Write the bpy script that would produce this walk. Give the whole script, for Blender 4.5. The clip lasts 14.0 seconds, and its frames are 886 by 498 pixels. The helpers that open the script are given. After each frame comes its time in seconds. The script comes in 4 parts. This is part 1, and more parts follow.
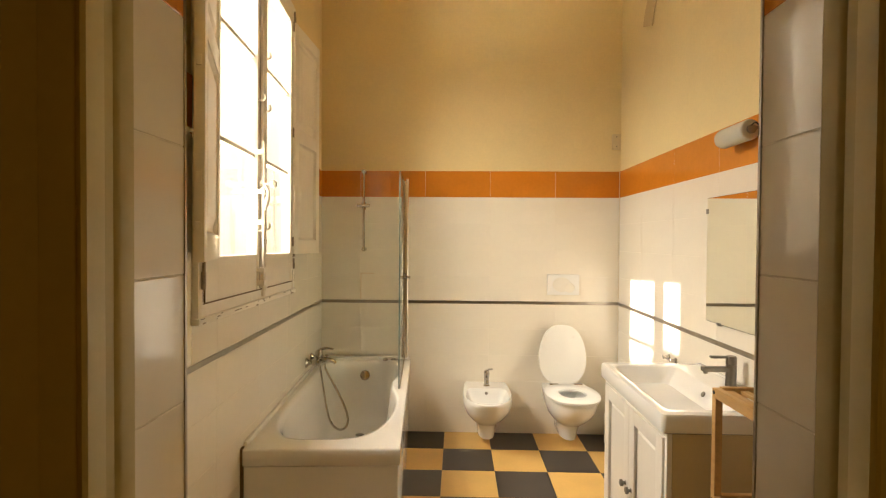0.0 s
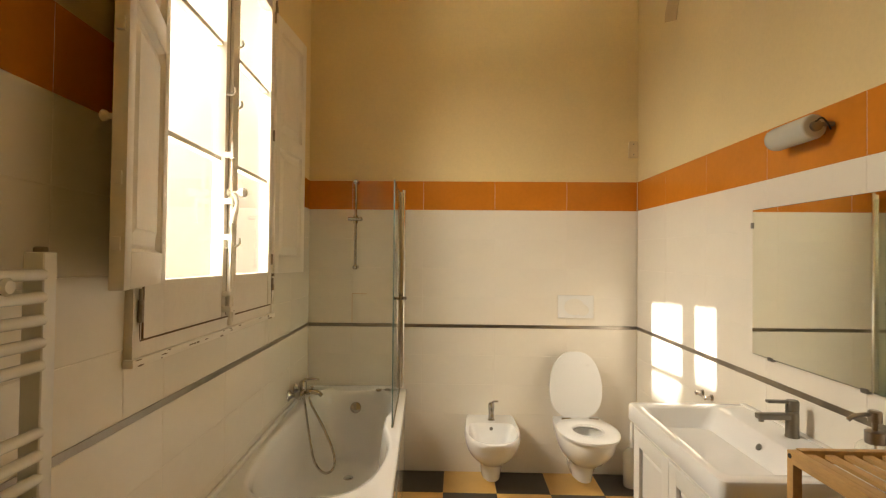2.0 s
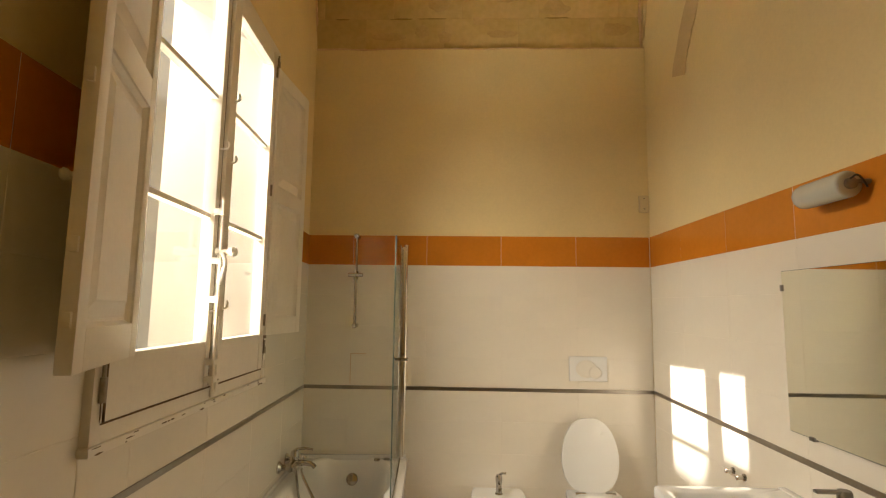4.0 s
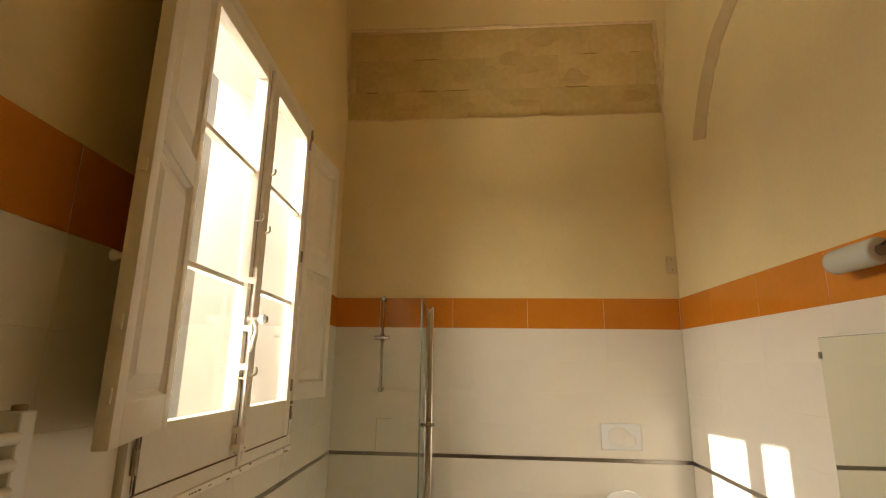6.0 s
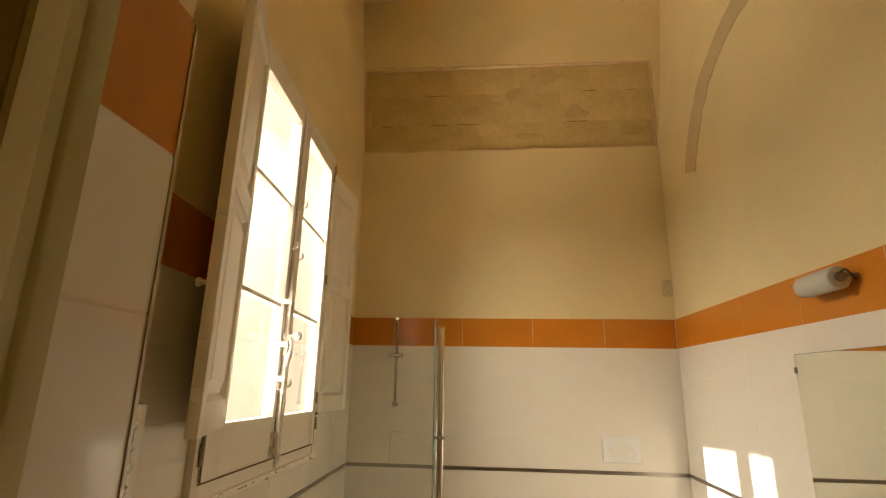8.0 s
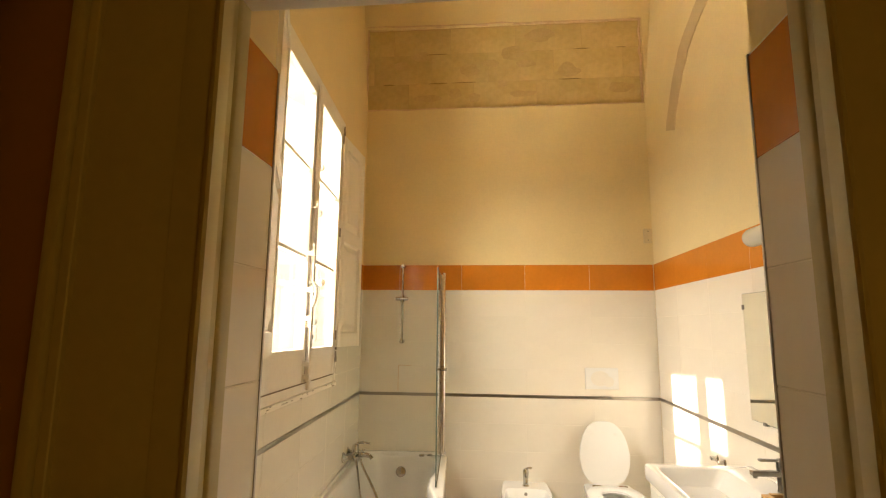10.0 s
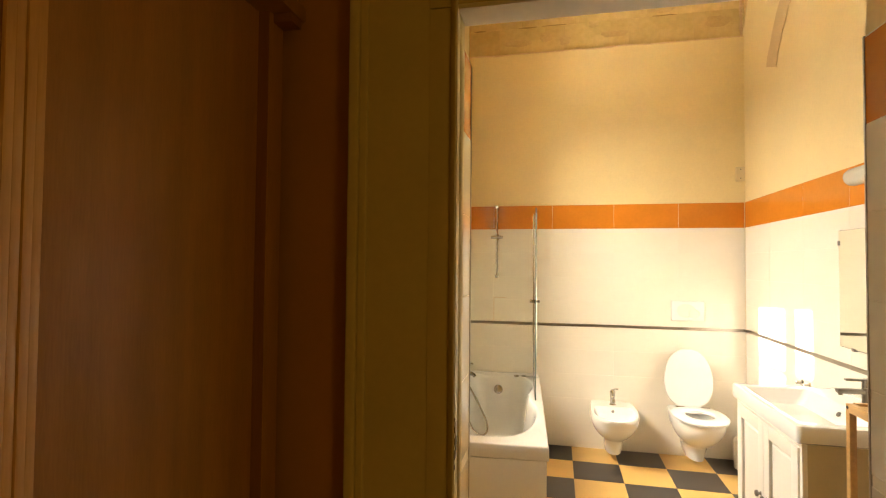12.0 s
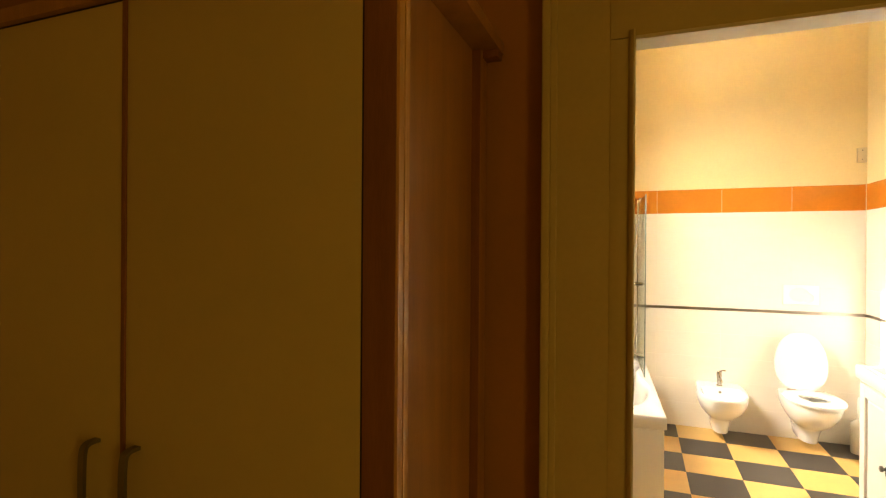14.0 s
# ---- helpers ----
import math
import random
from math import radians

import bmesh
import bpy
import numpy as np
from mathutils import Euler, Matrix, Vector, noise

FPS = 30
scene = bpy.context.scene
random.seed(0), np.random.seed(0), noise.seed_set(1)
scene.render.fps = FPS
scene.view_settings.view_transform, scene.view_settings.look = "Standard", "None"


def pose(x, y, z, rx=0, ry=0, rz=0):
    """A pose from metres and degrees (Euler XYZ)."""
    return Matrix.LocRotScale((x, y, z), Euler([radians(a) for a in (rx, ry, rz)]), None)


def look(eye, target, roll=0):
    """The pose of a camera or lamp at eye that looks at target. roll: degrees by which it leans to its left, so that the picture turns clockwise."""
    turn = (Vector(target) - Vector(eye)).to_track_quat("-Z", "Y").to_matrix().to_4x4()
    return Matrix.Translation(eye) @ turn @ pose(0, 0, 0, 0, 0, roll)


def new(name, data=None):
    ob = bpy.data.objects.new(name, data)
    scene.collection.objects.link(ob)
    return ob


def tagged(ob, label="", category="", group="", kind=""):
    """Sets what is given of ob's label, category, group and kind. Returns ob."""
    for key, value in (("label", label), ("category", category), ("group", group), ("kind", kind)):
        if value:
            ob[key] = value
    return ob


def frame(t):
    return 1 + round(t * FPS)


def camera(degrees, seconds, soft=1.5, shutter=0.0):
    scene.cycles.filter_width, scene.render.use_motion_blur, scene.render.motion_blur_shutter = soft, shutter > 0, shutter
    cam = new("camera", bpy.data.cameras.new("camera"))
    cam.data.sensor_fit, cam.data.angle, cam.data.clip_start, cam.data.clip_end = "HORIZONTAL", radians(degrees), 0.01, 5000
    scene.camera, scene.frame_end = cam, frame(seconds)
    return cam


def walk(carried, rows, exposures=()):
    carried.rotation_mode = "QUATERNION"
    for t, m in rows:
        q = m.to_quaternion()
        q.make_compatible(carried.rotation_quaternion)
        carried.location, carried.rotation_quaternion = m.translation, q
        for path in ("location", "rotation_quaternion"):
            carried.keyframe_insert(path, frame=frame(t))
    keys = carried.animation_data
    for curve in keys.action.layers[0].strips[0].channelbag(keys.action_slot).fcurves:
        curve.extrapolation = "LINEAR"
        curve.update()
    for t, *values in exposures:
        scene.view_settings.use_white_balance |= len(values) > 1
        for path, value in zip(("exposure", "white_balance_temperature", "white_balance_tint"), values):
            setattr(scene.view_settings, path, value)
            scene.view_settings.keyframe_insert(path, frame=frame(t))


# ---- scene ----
cam = camera(81.9, 14.0, soft=1.2)
PATH = [
    (0, (0.066, 0.103, 1.476), (0.011, 2.102, 1.44), 0.4),
    (0.5, (0.044, 0.171, 1.487), (-0.016, 2.169, 1.451), 0.5),
    (1, (0.029, 0.266, 1.486), (-0.037, 2.265, 1.465), 0.5),
    (1.5, (0.038, 0.347, 1.483), (-0.023, 2.346, 1.481), 0.5),
    (2, (0.054, 0.466, 1.49), (0.0, 2.466, 1.513), 0.5),
    (2.5, (0.056, 0.53, 1.504), (0.001, 2.529, 1.557), 0.6),
    (3, (0.049, 0.569, 1.52), (-0.001, 2.566, 1.619), 0.6),
    (5.5, (0.061, 0.623, 1.573), (-0.092, 2.58, 1.96), 0.8),
    (6, (0.06, 0.575, 1.58), (-0.117, 2.52, 2.011), 0.8),
    (6.5, (0.052, 0.543, 1.575), (-0.138, 2.478, 2.045), 1.0),
    (7, (0.039, 0.476, 1.565), (-0.155, 2.402, 2.068), 1.0),
    (7.5, (0.038, 0.405, 1.555), (-0.157, 2.326, 2.076), 1.1),
    (10, (0.059, -0.02, 1.517), (-0.131, 1.948, 1.817), 0.5),
    (10.5, (0.038, -0.09, 1.518), (-0.212, 1.881, 1.747), 0.4),
    (11, (-0.011, -0.172, 1.514), (-0.34, 1.795, 1.669), 0.5),
    (11.5, (-0.07, -0.28, 1.501), (-0.463, 1.678, 1.599), 0.7),
    (12, (-0.136, -0.397, 1.497), (-0.574, 1.554, 1.556), 0.5),
    (12.5, (-0.171, -0.492, 1.499), (-0.66, 1.447, 1.528), 0.5),
    (13, (-0.217, -0.594, 1.494), (-0.773, 1.327, 1.508), 0.3),
    (13.5, (-0.281, -0.677, 1.496), (-0.9, 1.225, 1.498), 0.4),
    (14, (-0.338, -0.775, 1.49), (-1.049, 1.095, 1.487), 0.4),
]
EXPOSURES = [(0, 1.85), (1, 1.66), (2, 1.46), (3.2, 1.33), (5.3, 1.19), (7.7, 1.3), (9.8, 1.95), (10.5, 2.08), (12, 2.52), (14, 2.95)]
walk(cam, [(t, look(eye, target, roll)) for t, eye, target, roll in PATH], EXPOSURES)

# ---------------------------------------------------------------- light
SUN_DIR = Vector((1.0, 0.335, -0.685)).normalized()
ELEV = math.asin(-SUN_DIR.z)
AZIM = math.atan2(-SUN_DIR.x, -SUN_DIR.y)
world = bpy.data.worlds.new("world")
scene.world = world
world.use_nodes = True
wn = world.node_tree.nodes
sky = wn.new("ShaderNodeTexSky")
sky.sky_type = "NISHITA"
sky.sun_disc = False
sky.sun_elevation = ELEV
sky.sun_rotation = AZIM
wn["Background"].inputs["Strength"].default_value = 0.15
world.node_tree.links.new(sky.outputs[0], wn["Background"].inputs["Color"])

sun_data = bpy.data.lights.new("sun", "SUN")
sun_data.energy, sun_data.angle, sun_data.color = 4.8, radians(0.6), (1.0, 0.93, 0.83)
sun = new("sun", sun_data)
sun.rotation_mode = "QUATERNION"
sun.rotation_quaternion = SUN_DIR.to_track_quat("-Z", "Y")

LEVEL = pose(-0.974, 4.0, 0, 0, 0, 3.6)                    # frame of the window wall: x into the room, y along it towards the back
LEFT = LEVEL @ Matrix.Rotation(radians(-0.75), 4, "X")     # its tiling and window, sagging slightly towards the back

win_data = bpy.data.lights.new("window_sky", "AREA")
win_data.shape, win_data.size, win_data.size_y = "RECTANGLE", 1.3, 1.3
win_data.energy, win_data.color = 85.0, (1.0, 0.90, 0.75)
win_light = new("window_sky", win_data)
win_light.matrix_world = LEFT @ look((-0.95, -1.78, 3.07), (0.9, -1.2, 1.08))

# upward fill lamp added inside the window's opening to brighten the upper walls
sill_data = bpy.data.lights.new("sill_fill", "AREA")
sill_data.shape, sill_data.size, sill_data.size_y = "RECTANGLE", 0.22, 0.60
sill_data.energy, sill_data.color = 10.5, (1.0, 0.87, 0.66)
sill_data.spread = radians(76)
sill_light = new("sill_fill", sill_data)
sill_light.matrix_world = LEFT @ pose(-0.19, -1.52, 1.20) @ Matrix.Rotation(math.pi, 4, "X") @ Matrix.Rotation(radians(-38), 4, "Y")

# unseen warm fill lamp added to brighten the hall, set in an added doorway
hall_data = bpy.data.lights.new("hall_fill", "AREA")
hall_data.shape, hall_data.size, hall_data.size_y = "RECTANGLE", 0.8, 1.9
hall_data.energy, hall_data.color = 2.1, (1.0, 0.61, 0.09)
hall_light = new("hall_fill", hall_data)
hall_light.matrix_world = look((2.08, -1.9, 1.05), (0.0, -1.9, 1.05))


# ---------------------------------------------------------------- materials
def material(name, color, rough=0.5, metal=0.0, spread=0.08, scale=6.0, grain=90.0, bump=0.05, color2=None, coat=0.0,
             per_piece=0.0, stretch=(1, 1, 1), transmission=0.0, ior=1.45, specular=0.5):
    m = bpy.data.materials.new(name)
    m.use_nodes = True
    nt = m.node_tree
    n, l = nt.nodes, nt.links
    b = n["Principled BSDF"]
    tc = n.new("ShaderNodeTexCoord")
    mp = n.new("ShaderNodeMapping")
    mp.inputs["Scale"].default_value = stretch
    l.new(tc.outputs["Object"], mp.inputs["Vector"])
    big = n.new("ShaderNodeTexNoise")
    big.inputs["Scale"].default_value = scale
    big.inputs["Detail"].default_value = 6
    fine = n.new("ShaderNodeTexNoise")
    fine.inputs["Scale"].default_value = grain
    fine.inputs["Detail"].default_value = 4
    for t in (big, fine):
        l.new(mp.outputs[0], t.inputs["Vector"])
    mixn = n.new("ShaderNodeMath")
    mixn.operation = "MULTIPLY_ADD"
    l.new(fine.outputs["Fac"], mixn.inputs[0])
    mixn.inputs[1].default_value = 0.35
    sub = n.new("ShaderNodeMath")
    sub.operation = "MULTIPLY"
    l.new(big.outputs["Fac"], sub.inputs[0])
    sub.inputs[1].default_value = 0.65
    l.new(sub.outputs[0], mixn.inputs[2])
    ramp = n.new("ShaderNodeValToRGB")
    c = Vector(color)
    lo = Vector(color2) if color2 else c * (1 - spread)
    hi = c * (1 + (0 if color2 else spread))
    ramp.color_ramp.elements[0].position, ramp.color_ramp.elements[1].position = 0.32, 0.68
    ramp.color_ramp.elements[0].color = (*lo, 1)
    ramp.color_ramp.elements[1].color = (*[min(v, 0.95) for v in hi], 1)
    l.new(mixn.outputs[0], ramp.inputs[0])
    last = ramp.outputs[0]
    if per_piece:
        info = n.new("ShaderNodeObjectInfo")
        hsv = n.new("ShaderNodeHueSaturation")
        mr = n.new("ShaderNodeMapRange")
        mr.inputs["To Min"].default_value, mr.inputs["To Max"].default_value = 1 - per_piece, 1 + per_piece
        l.new(info.outputs["Random"], mr.inputs["Value"])
        l.new(mr.outputs[0], hsv.inputs["Value"])
        l.new(last, hsv.inputs["Color"])
        last = hsv.outputs[0]
    l.new(last, b.inputs["Base Color"])
    rr = n.new("ShaderNodeMapRange")
    rr.inputs["To Min"].default_value, rr.inputs["To Max"].default_value = rough * 0.8, min(1, rough * 1.2)
    l.new(mixn.outputs[0], rr.inputs["Value"])
    l.new(rr.outputs[0], b.inputs["Roughness"])
    b.inputs["Metallic"].default_value = metal
    b.inputs["Coat Weight"].default_value = coat
    b.inputs["Specular IOR Level"].default_value = specular
    if transmission:
        b.inputs["Transmission Weight"].default_value = transmission
        b.inputs["IOR"].default_value = ior
    if bump:
        bp = n.new("ShaderNodeBump")
        bp.inputs["Strength"].default_value = bump
        bp.inputs["Distance"].default_value = 0.01
        l.new(mixn.outputs[0], bp.inputs["Height"])
        l.new(bp.outputs[0], b.inputs["Normal"])
    return m


def glass_material(name, tint):
    m = bpy.data.materials.new(name)
    m.use_nodes = True
    n, l = m.node_tree.nodes, m.node_tree.links
    n.remove(n["Principled BSDF"])
    tr = n.new("ShaderNodeBsdfTransparent")
    tr.inputs[0].default_value = (*tint, 1)
    gl = n.new("ShaderNodeBsdfGlossy")
    gl.inputs["Roughness"].default_value = 0.02
    fr = n.new("ShaderNodeLayerWeight")
    po = n.new("ShaderNodeMath")
    po.operation = "POWER"
    po.inputs[1].default_value = 5.0
    ad = n.new("ShaderNodeMath")
    ad.operation = "MULTIPLY_ADD"
    ad.inputs[1].default_value, ad.inputs[2].default_value = 0.8, 0.03
    l.new(fr.outputs["Facing"], po.inputs[0])
    l.new(po.outputs[0], ad.inputs[0])
    mx = n.new("ShaderNodeMixShader")
    l.new(ad.outputs[0], mx.inputs[0])
    l.new(tr.outputs[0], mx.inputs[1])
    l.new(gl.outputs[0], mx.inputs[2])
    l.new(mx.outputs[0], n["Material Output"].inputs["Surface"])
    return m


M_PLASTER = material("yellow_plaster", (0.80, 0.645, 0.345), 0.85, spread=0.05, scale=2.2, grain=60, bump=0.12)
# limewash colour darkened to tone down the light falling on the reveal
M_REVEAL = material("dimmed_limewash", (0.42, 0.39, 0.36), 0.85, spread=0.05, scale=3, grain=60, bump=0.1)
M_ALU = material("polished_aluminium", (0.80, 0.77, 0.72), 0.16, 1.0, spread=0.03, bump=0.0)
M_TILE = material("cream_tile", (0.87, 0.81, 0.70), 0.10, spread=0.02, scale=4, grain=25, bump=0.006, per_piece=0.008)
M_ORANGE = material("orange_tile", (0.62, 0.215, 0.022), 0.10, spread=0.06, scale=5, grain=40, bump=0.02, per_piece=0.05)
M_GROUT = material("grout", (0.85, 0.785, 0.67), 0.8, spread=0.06, scale=12, grain=120)
M_STRIP = material("steel_strip", (0.36, 0.32, 0.27), 0.3, 1.0, spread=0.1, scale=8, bump=0.0)
M_FLOOR_Y = material("yellow_floor_tile", (0.74, 0.47, 0.15), 0.38, spread=0.06, scale=6, grain=70, per_piece=0.06, bump=0.03)
M_FLOOR_D = material("dark_floor_tile", (0.062, 0.052, 0.045), 0.34, spread=0.15, scale=6, grain=70, per_piece=0.1, bump=0.03)
M_FGROUT = material("floor_grout", (0.55, 0.42, 0.25), 0.8, spread=0.1, scale=20)
M_CERAMIC = material("white_ceramic", (0.86, 0.85, 0.82), 0.08, spread=0.01, scale=3, bump=0.0, coat=0.4)
M_ACRYLIC = material("white_acrylic", (0.88, 0.86, 0.82), 0.10, spread=0.015, scale=3, bump=0.0, coat=0.3)
M_PLASTIC = material("white_plastic", (0.86, 0.85, 0.82), 0.25, spread=0.015, scale=3, bump=0.0)
M_CHROME = material("chrome", (0.50, 0.47, 0.43), 0.08, 1.0, spread=0.02, bump=0.0)
M_GUN = material("gunmetal", (0.27, 0.25, 0.215), 0.38, 0.9, spread=0.08, bump=0.0)
M_BLACK = material("black_plastic", (0.02, 0.018, 0.016), 0.4, spread=0.1, bump=0.0)
M_WPAINT = material("old_white_paint", (0.84, 0.785, 0.69), 0.36, spread=0.05, scale=5, grain=55, bump=0.06)
M_BOX = material("aged_cream_plastic", (0.68, 0.55, 0.33), 0.45, spread=0.04, scale=8, bump=0.01)
M_CHIP = material("chipped_dark_gap", (0.16, 0.10, 0.05), 0.8, spread=0.3, scale=30)
M_CAB = material("white_lacquer", (0.82, 0.78, 0.70), 0.35, spread=0.02, scale=3, bump=0.01)
# cream board colour lowered to hold the shade on the cabinet's side
M_CABSIDE = material("shaded_cream_board", (0.57, 0.48, 0.29), 0.5, spread=0.03, scale=3, bump=0.02)
M_BAMBOO = material("bamboo", (0.50, 0.30, 0.11), 0.45, spread=0.18, scale=9, grain=60, stretch=(6, 1, 6), bump=0.04)
M_MIRROR = material("mirror", (0.88, 0.9, 0.84), 0.02, 1.0, spread=0.0, bump=0.0)
M_GLASS = glass_material("clear_glass", (0.96, 0.97, 0.95))
M_SCREEN = glass_material("shower_glass", (0.88, 0.93, 0.89))
M_SCREENEDGE = material("glass_edge", (0.10, 0.14, 0.12), 0.05, spread=0.1, bump=0.0)
M_SHADE = material("opal_glass", (0.58, 0.56, 0.48), 0.25, spread=0.01, bump=0.0)
M_STONE = material("old_limestone", (0.70, 0.53, 0.24), 0.95, color2=(0.54, 0.39, 0.145), scale=2.6, grain=22, bump=0.3, per_piece=0.07)
M_MORTAR = material("old_mortar", (0.66, 0.48, 0.23), 0.95, color2=(0.52, 0.36, 0.14), scale=7, grain=60, bump=0.5)
M_STAIN = material("crumbled_joint", (0.34, 0.23, 0.07), 0.95, spread=0.25, scale=20, grain=90, bump=0.4)
M_EDGE = material("plaster_edge", (0.78, 0.58, 0.36), 0.9, color2=(0.62, 0.43, 0.24), scale=14, grain=80, bump=0.4)
M_ARCH = material("patched_plaster", (0.66, 0.49, 0.27), 0.9, color2=(0.57, 0.41, 0.21), scale=6, grain=70, bump=0.2)
M_DOORPAINT = material("cream_door_paint", (0.59, 0.51, 0.27), 0.45, spread=0.06, scale=4, grain=60, bump=0.05)
M_WARDROBE = material("cream_wardrobe_door", (0.58, 0.49, 0.25), 0.4, spread=0.03, scale=2, grain=40, bump=0.02)
M_WOOD = material("cherry_wood", (0.38, 0.19, 0.055), 0.4, spread=0.2, scale=3, grain=40, stretch=(8, 8, 0.7), bump=0.05)
M_DARKWOOD = material("dark_cherry_wood", (0.24, 0.10, 0.045), 0.4, spread=0.2, scale=3, grain=40, stretch=(8, 8, 0.7), bump=0.05)
# cherry lightened so the band's colour carries the light on the wardrobe's edge
M_BAND = material("lit_cherry_edge", (0.60, 0.35, 0.13), 0.24, spread=0.12, scale=4, grain=40, stretch=(8, 8, 0.7), bump=0.03)
M_HALL = material("ochre_hall_paint", (0.42, 0.20, 0.065), 0.85, spread=0.06, scale=2.5, grain=60, bump=0.1)
M_HALLFLOOR = material("hall_floor", (0.40, 0.28, 0.15), 0.5, spread=0.12, scale=3, grain=50)
M_STUCCO = material("pale_stucco", (0.30, 0.275, 0.25), 0.9, spread=0.06, scale=1.2, grain=30, bump=0.15)
M_GROUND = material("pale_ground", (0.32, 0.29, 0.24), 0.9, spread=0.15, scale=0.8, grain=12, bump=0.2)
M_HINGE = material("worn_iron", (0.30, 0.25, 0.19), 0.5, 0.6, spread=0.3, scale=40, bump=0.1)


# ---------------------------------------------------------------- mesh helpers
def mesh_of(name, bm, mat, smooth=None):
    me = bpy.data.meshes.new(name)
    bmesh.ops.recalc_face_normals(bm, faces=bm.faces)
    bm.to_mesh(me)
    bm.free()
    me.materials.append(mat)
    if smooth:
        me.shade_smooth()
        me.set_sharp_from_angle(angle=radians(smooth))
    return me


def part(name, bm, mat, parent=None, label="", smooth=35):
    ob = new(name, mesh_of(name, bm, mat, smooth))
    if parent:
        ob.parent = parent
    if label:
        ob["label"] = label
    return ob


def thing(name, m, label, category, group="", kind=""):
    ob = new(name)
    ob.matrix_world = m
    ob.empty_display_size = 0.05
    return tagged(ob, label, category, group, kind)


def box(bm, x0, x1, y0, y1, z0, z1, bevel=0.0, seg=2):
    r = bmesh.ops.create_cube(bm, size=1)
    vs = r["verts"]
    for v in vs:
        v.co = Vector(((x0 + x1) / 2 + v.co.x * (x1 - x0), (y0 + y1) / 2 + v.co.y * (y1 - y0), (z0 + z1) / 2 + v.co.z * (z1 - z0)))
    if bevel:
        es = {e for v in vs for e in v.link_edges}
        bmesh.ops.bevel(bm, geom=list(es), offset=bevel, segments=seg, affect="EDGES", profile=0.7)
    return bm


def boxes(*items, bevel=0.0, seg=2):
    bm = bmesh.new()
    for it in items:
        box(bm, *it, bevel=bevel, seg=seg)
    return bm


def loft(loops, cap0=True, cap1=True, bm=None):
    bm = bm or bmesh.new()
    rows = [[bm.verts.new(p) for p in lp] for lp in loops]
    k = len(rows[0])
    for a, b in zip(rows, rows[1:]):
        for i in range(k):
            bm.faces.new((a[i], a[(i + 1) % k], b[(i + 1) % k], b[i]))
    if cap0:
        bm.faces.new(rows[0][::-1])
    if cap1:
        bm.faces.new(rows[-1])
    return bm


def circle(c, r, axis, k=20, r2=None):
    u, v = {"x": (Vector((0, 1, 0)), Vector((0, 0, 1))), "y": (Vector((1, 0, 0)), Vector((0, 0, 1))), "z": (Vector((1, 0, 0)), Vector((0, 1, 0)))}[axis]
    return [Vector(c) + u * (r * math.cos(2 * math.pi * i / k)) + v * ((r2 or r) * math.sin(2 * math.pi * i / k)) for i in range(k)]


def turned(profile, axis="z", origin=(0, 0, 0), k=24, bm=None):
    """profile: (distance along the axis, radius) pairs."""
    ax = {"x": Vector((1, 0, 0)), "y": Vector((0, 1, 0)), "z": Vector((0, 0, 1))}[axis]
    return loft([circle(Vector(origin) + ax * d, max(r, 0.0004), axis, k) for d, r in profile], bm=bm)


def tube(points, r, k=10, bm=None):
    pts = [Vector(p) for p in points]
    loops = []
    ref = Vector((0.31, 0.52, 0.79)).normalized()
    for i, p in enumerate(pts):
        t = (pts[min(i + 1, len(pts) - 1)] - pts[max(i - 1, 0)]).normalized()
        u = (ref - t * ref.dot(t)).normalized()
        v = t.cross(u)
        rr = r[i] if isinstance(r, (list, tuple)) else r
        loops.append([p + u * (rr * math.cos(2 * math.pi * j / k)) + v * (rr * math.sin(2 * math.pi * j / k)) for j in range(k)])
    return loft(loops, bm=bm)


def spline(ctrl, n=8):
    """Catmull-Rom through the control points."""
    p = [Vector(c) for c in ctrl]
    p = [p[0] * 2 - p[1]] + p + [p[-1] * 2 - p[-2]]
    out = []
    for i in range(1, len(p) - 2):
        for j in range(n):
            t = j / n
            a, b, c, d = p[i - 1:i + 3]
            out.append(0.5 * ((2 * b) + (c - a) * t + (2 * a - 5 * b + 4 * c - d) * t * t + (3 * b - a - 3 * c + d) * t ** 3))
    return out + [p[-2]]


def super_loop(cx, cy, hx, hy, z, power=2.5, k=48, taper=0.0):
    out = []
    for i in range(k):
        a = 2 * math.pi * i / k
        c, s = math.cos(a), math.sin(a)
        x = math.copysign(abs(c) ** (2 / power), c)
        y = math.copysign(abs(s) ** (2 / power), s)
        out.append(Vector((cx + hx * x * (1 - taper * max(0, -y)), cy + hy * y, z)))
    return out


def rect_loop(x0, x1, y0, y1, z, r, k=6):
    out = []
    for cx, cy, a0 in ((x1 - r, y1 - r, 0), (x0 + r, y1 - r, 90), (x0 + r, y0 + r, 180), (x1 - r, y0 + r, 270)):
        for j in range(k + 1):
            a = radians(a0 + 90 * j / k)
            out.append(Vector((cx + r * math.cos(a), cy + r * math.sin(a), z)))
    return out


def quads(faces):
    bm = bmesh.new()
    cache = {}
    for f in faces:
        vs = []
        for p in f:
            key = tuple(round(c, 5) for c in p)
            if key not in cache:
                cache[key] = bm.verts.new(p)
            vs.append(cache[key])
        bm.faces.new(vs)
    return bm


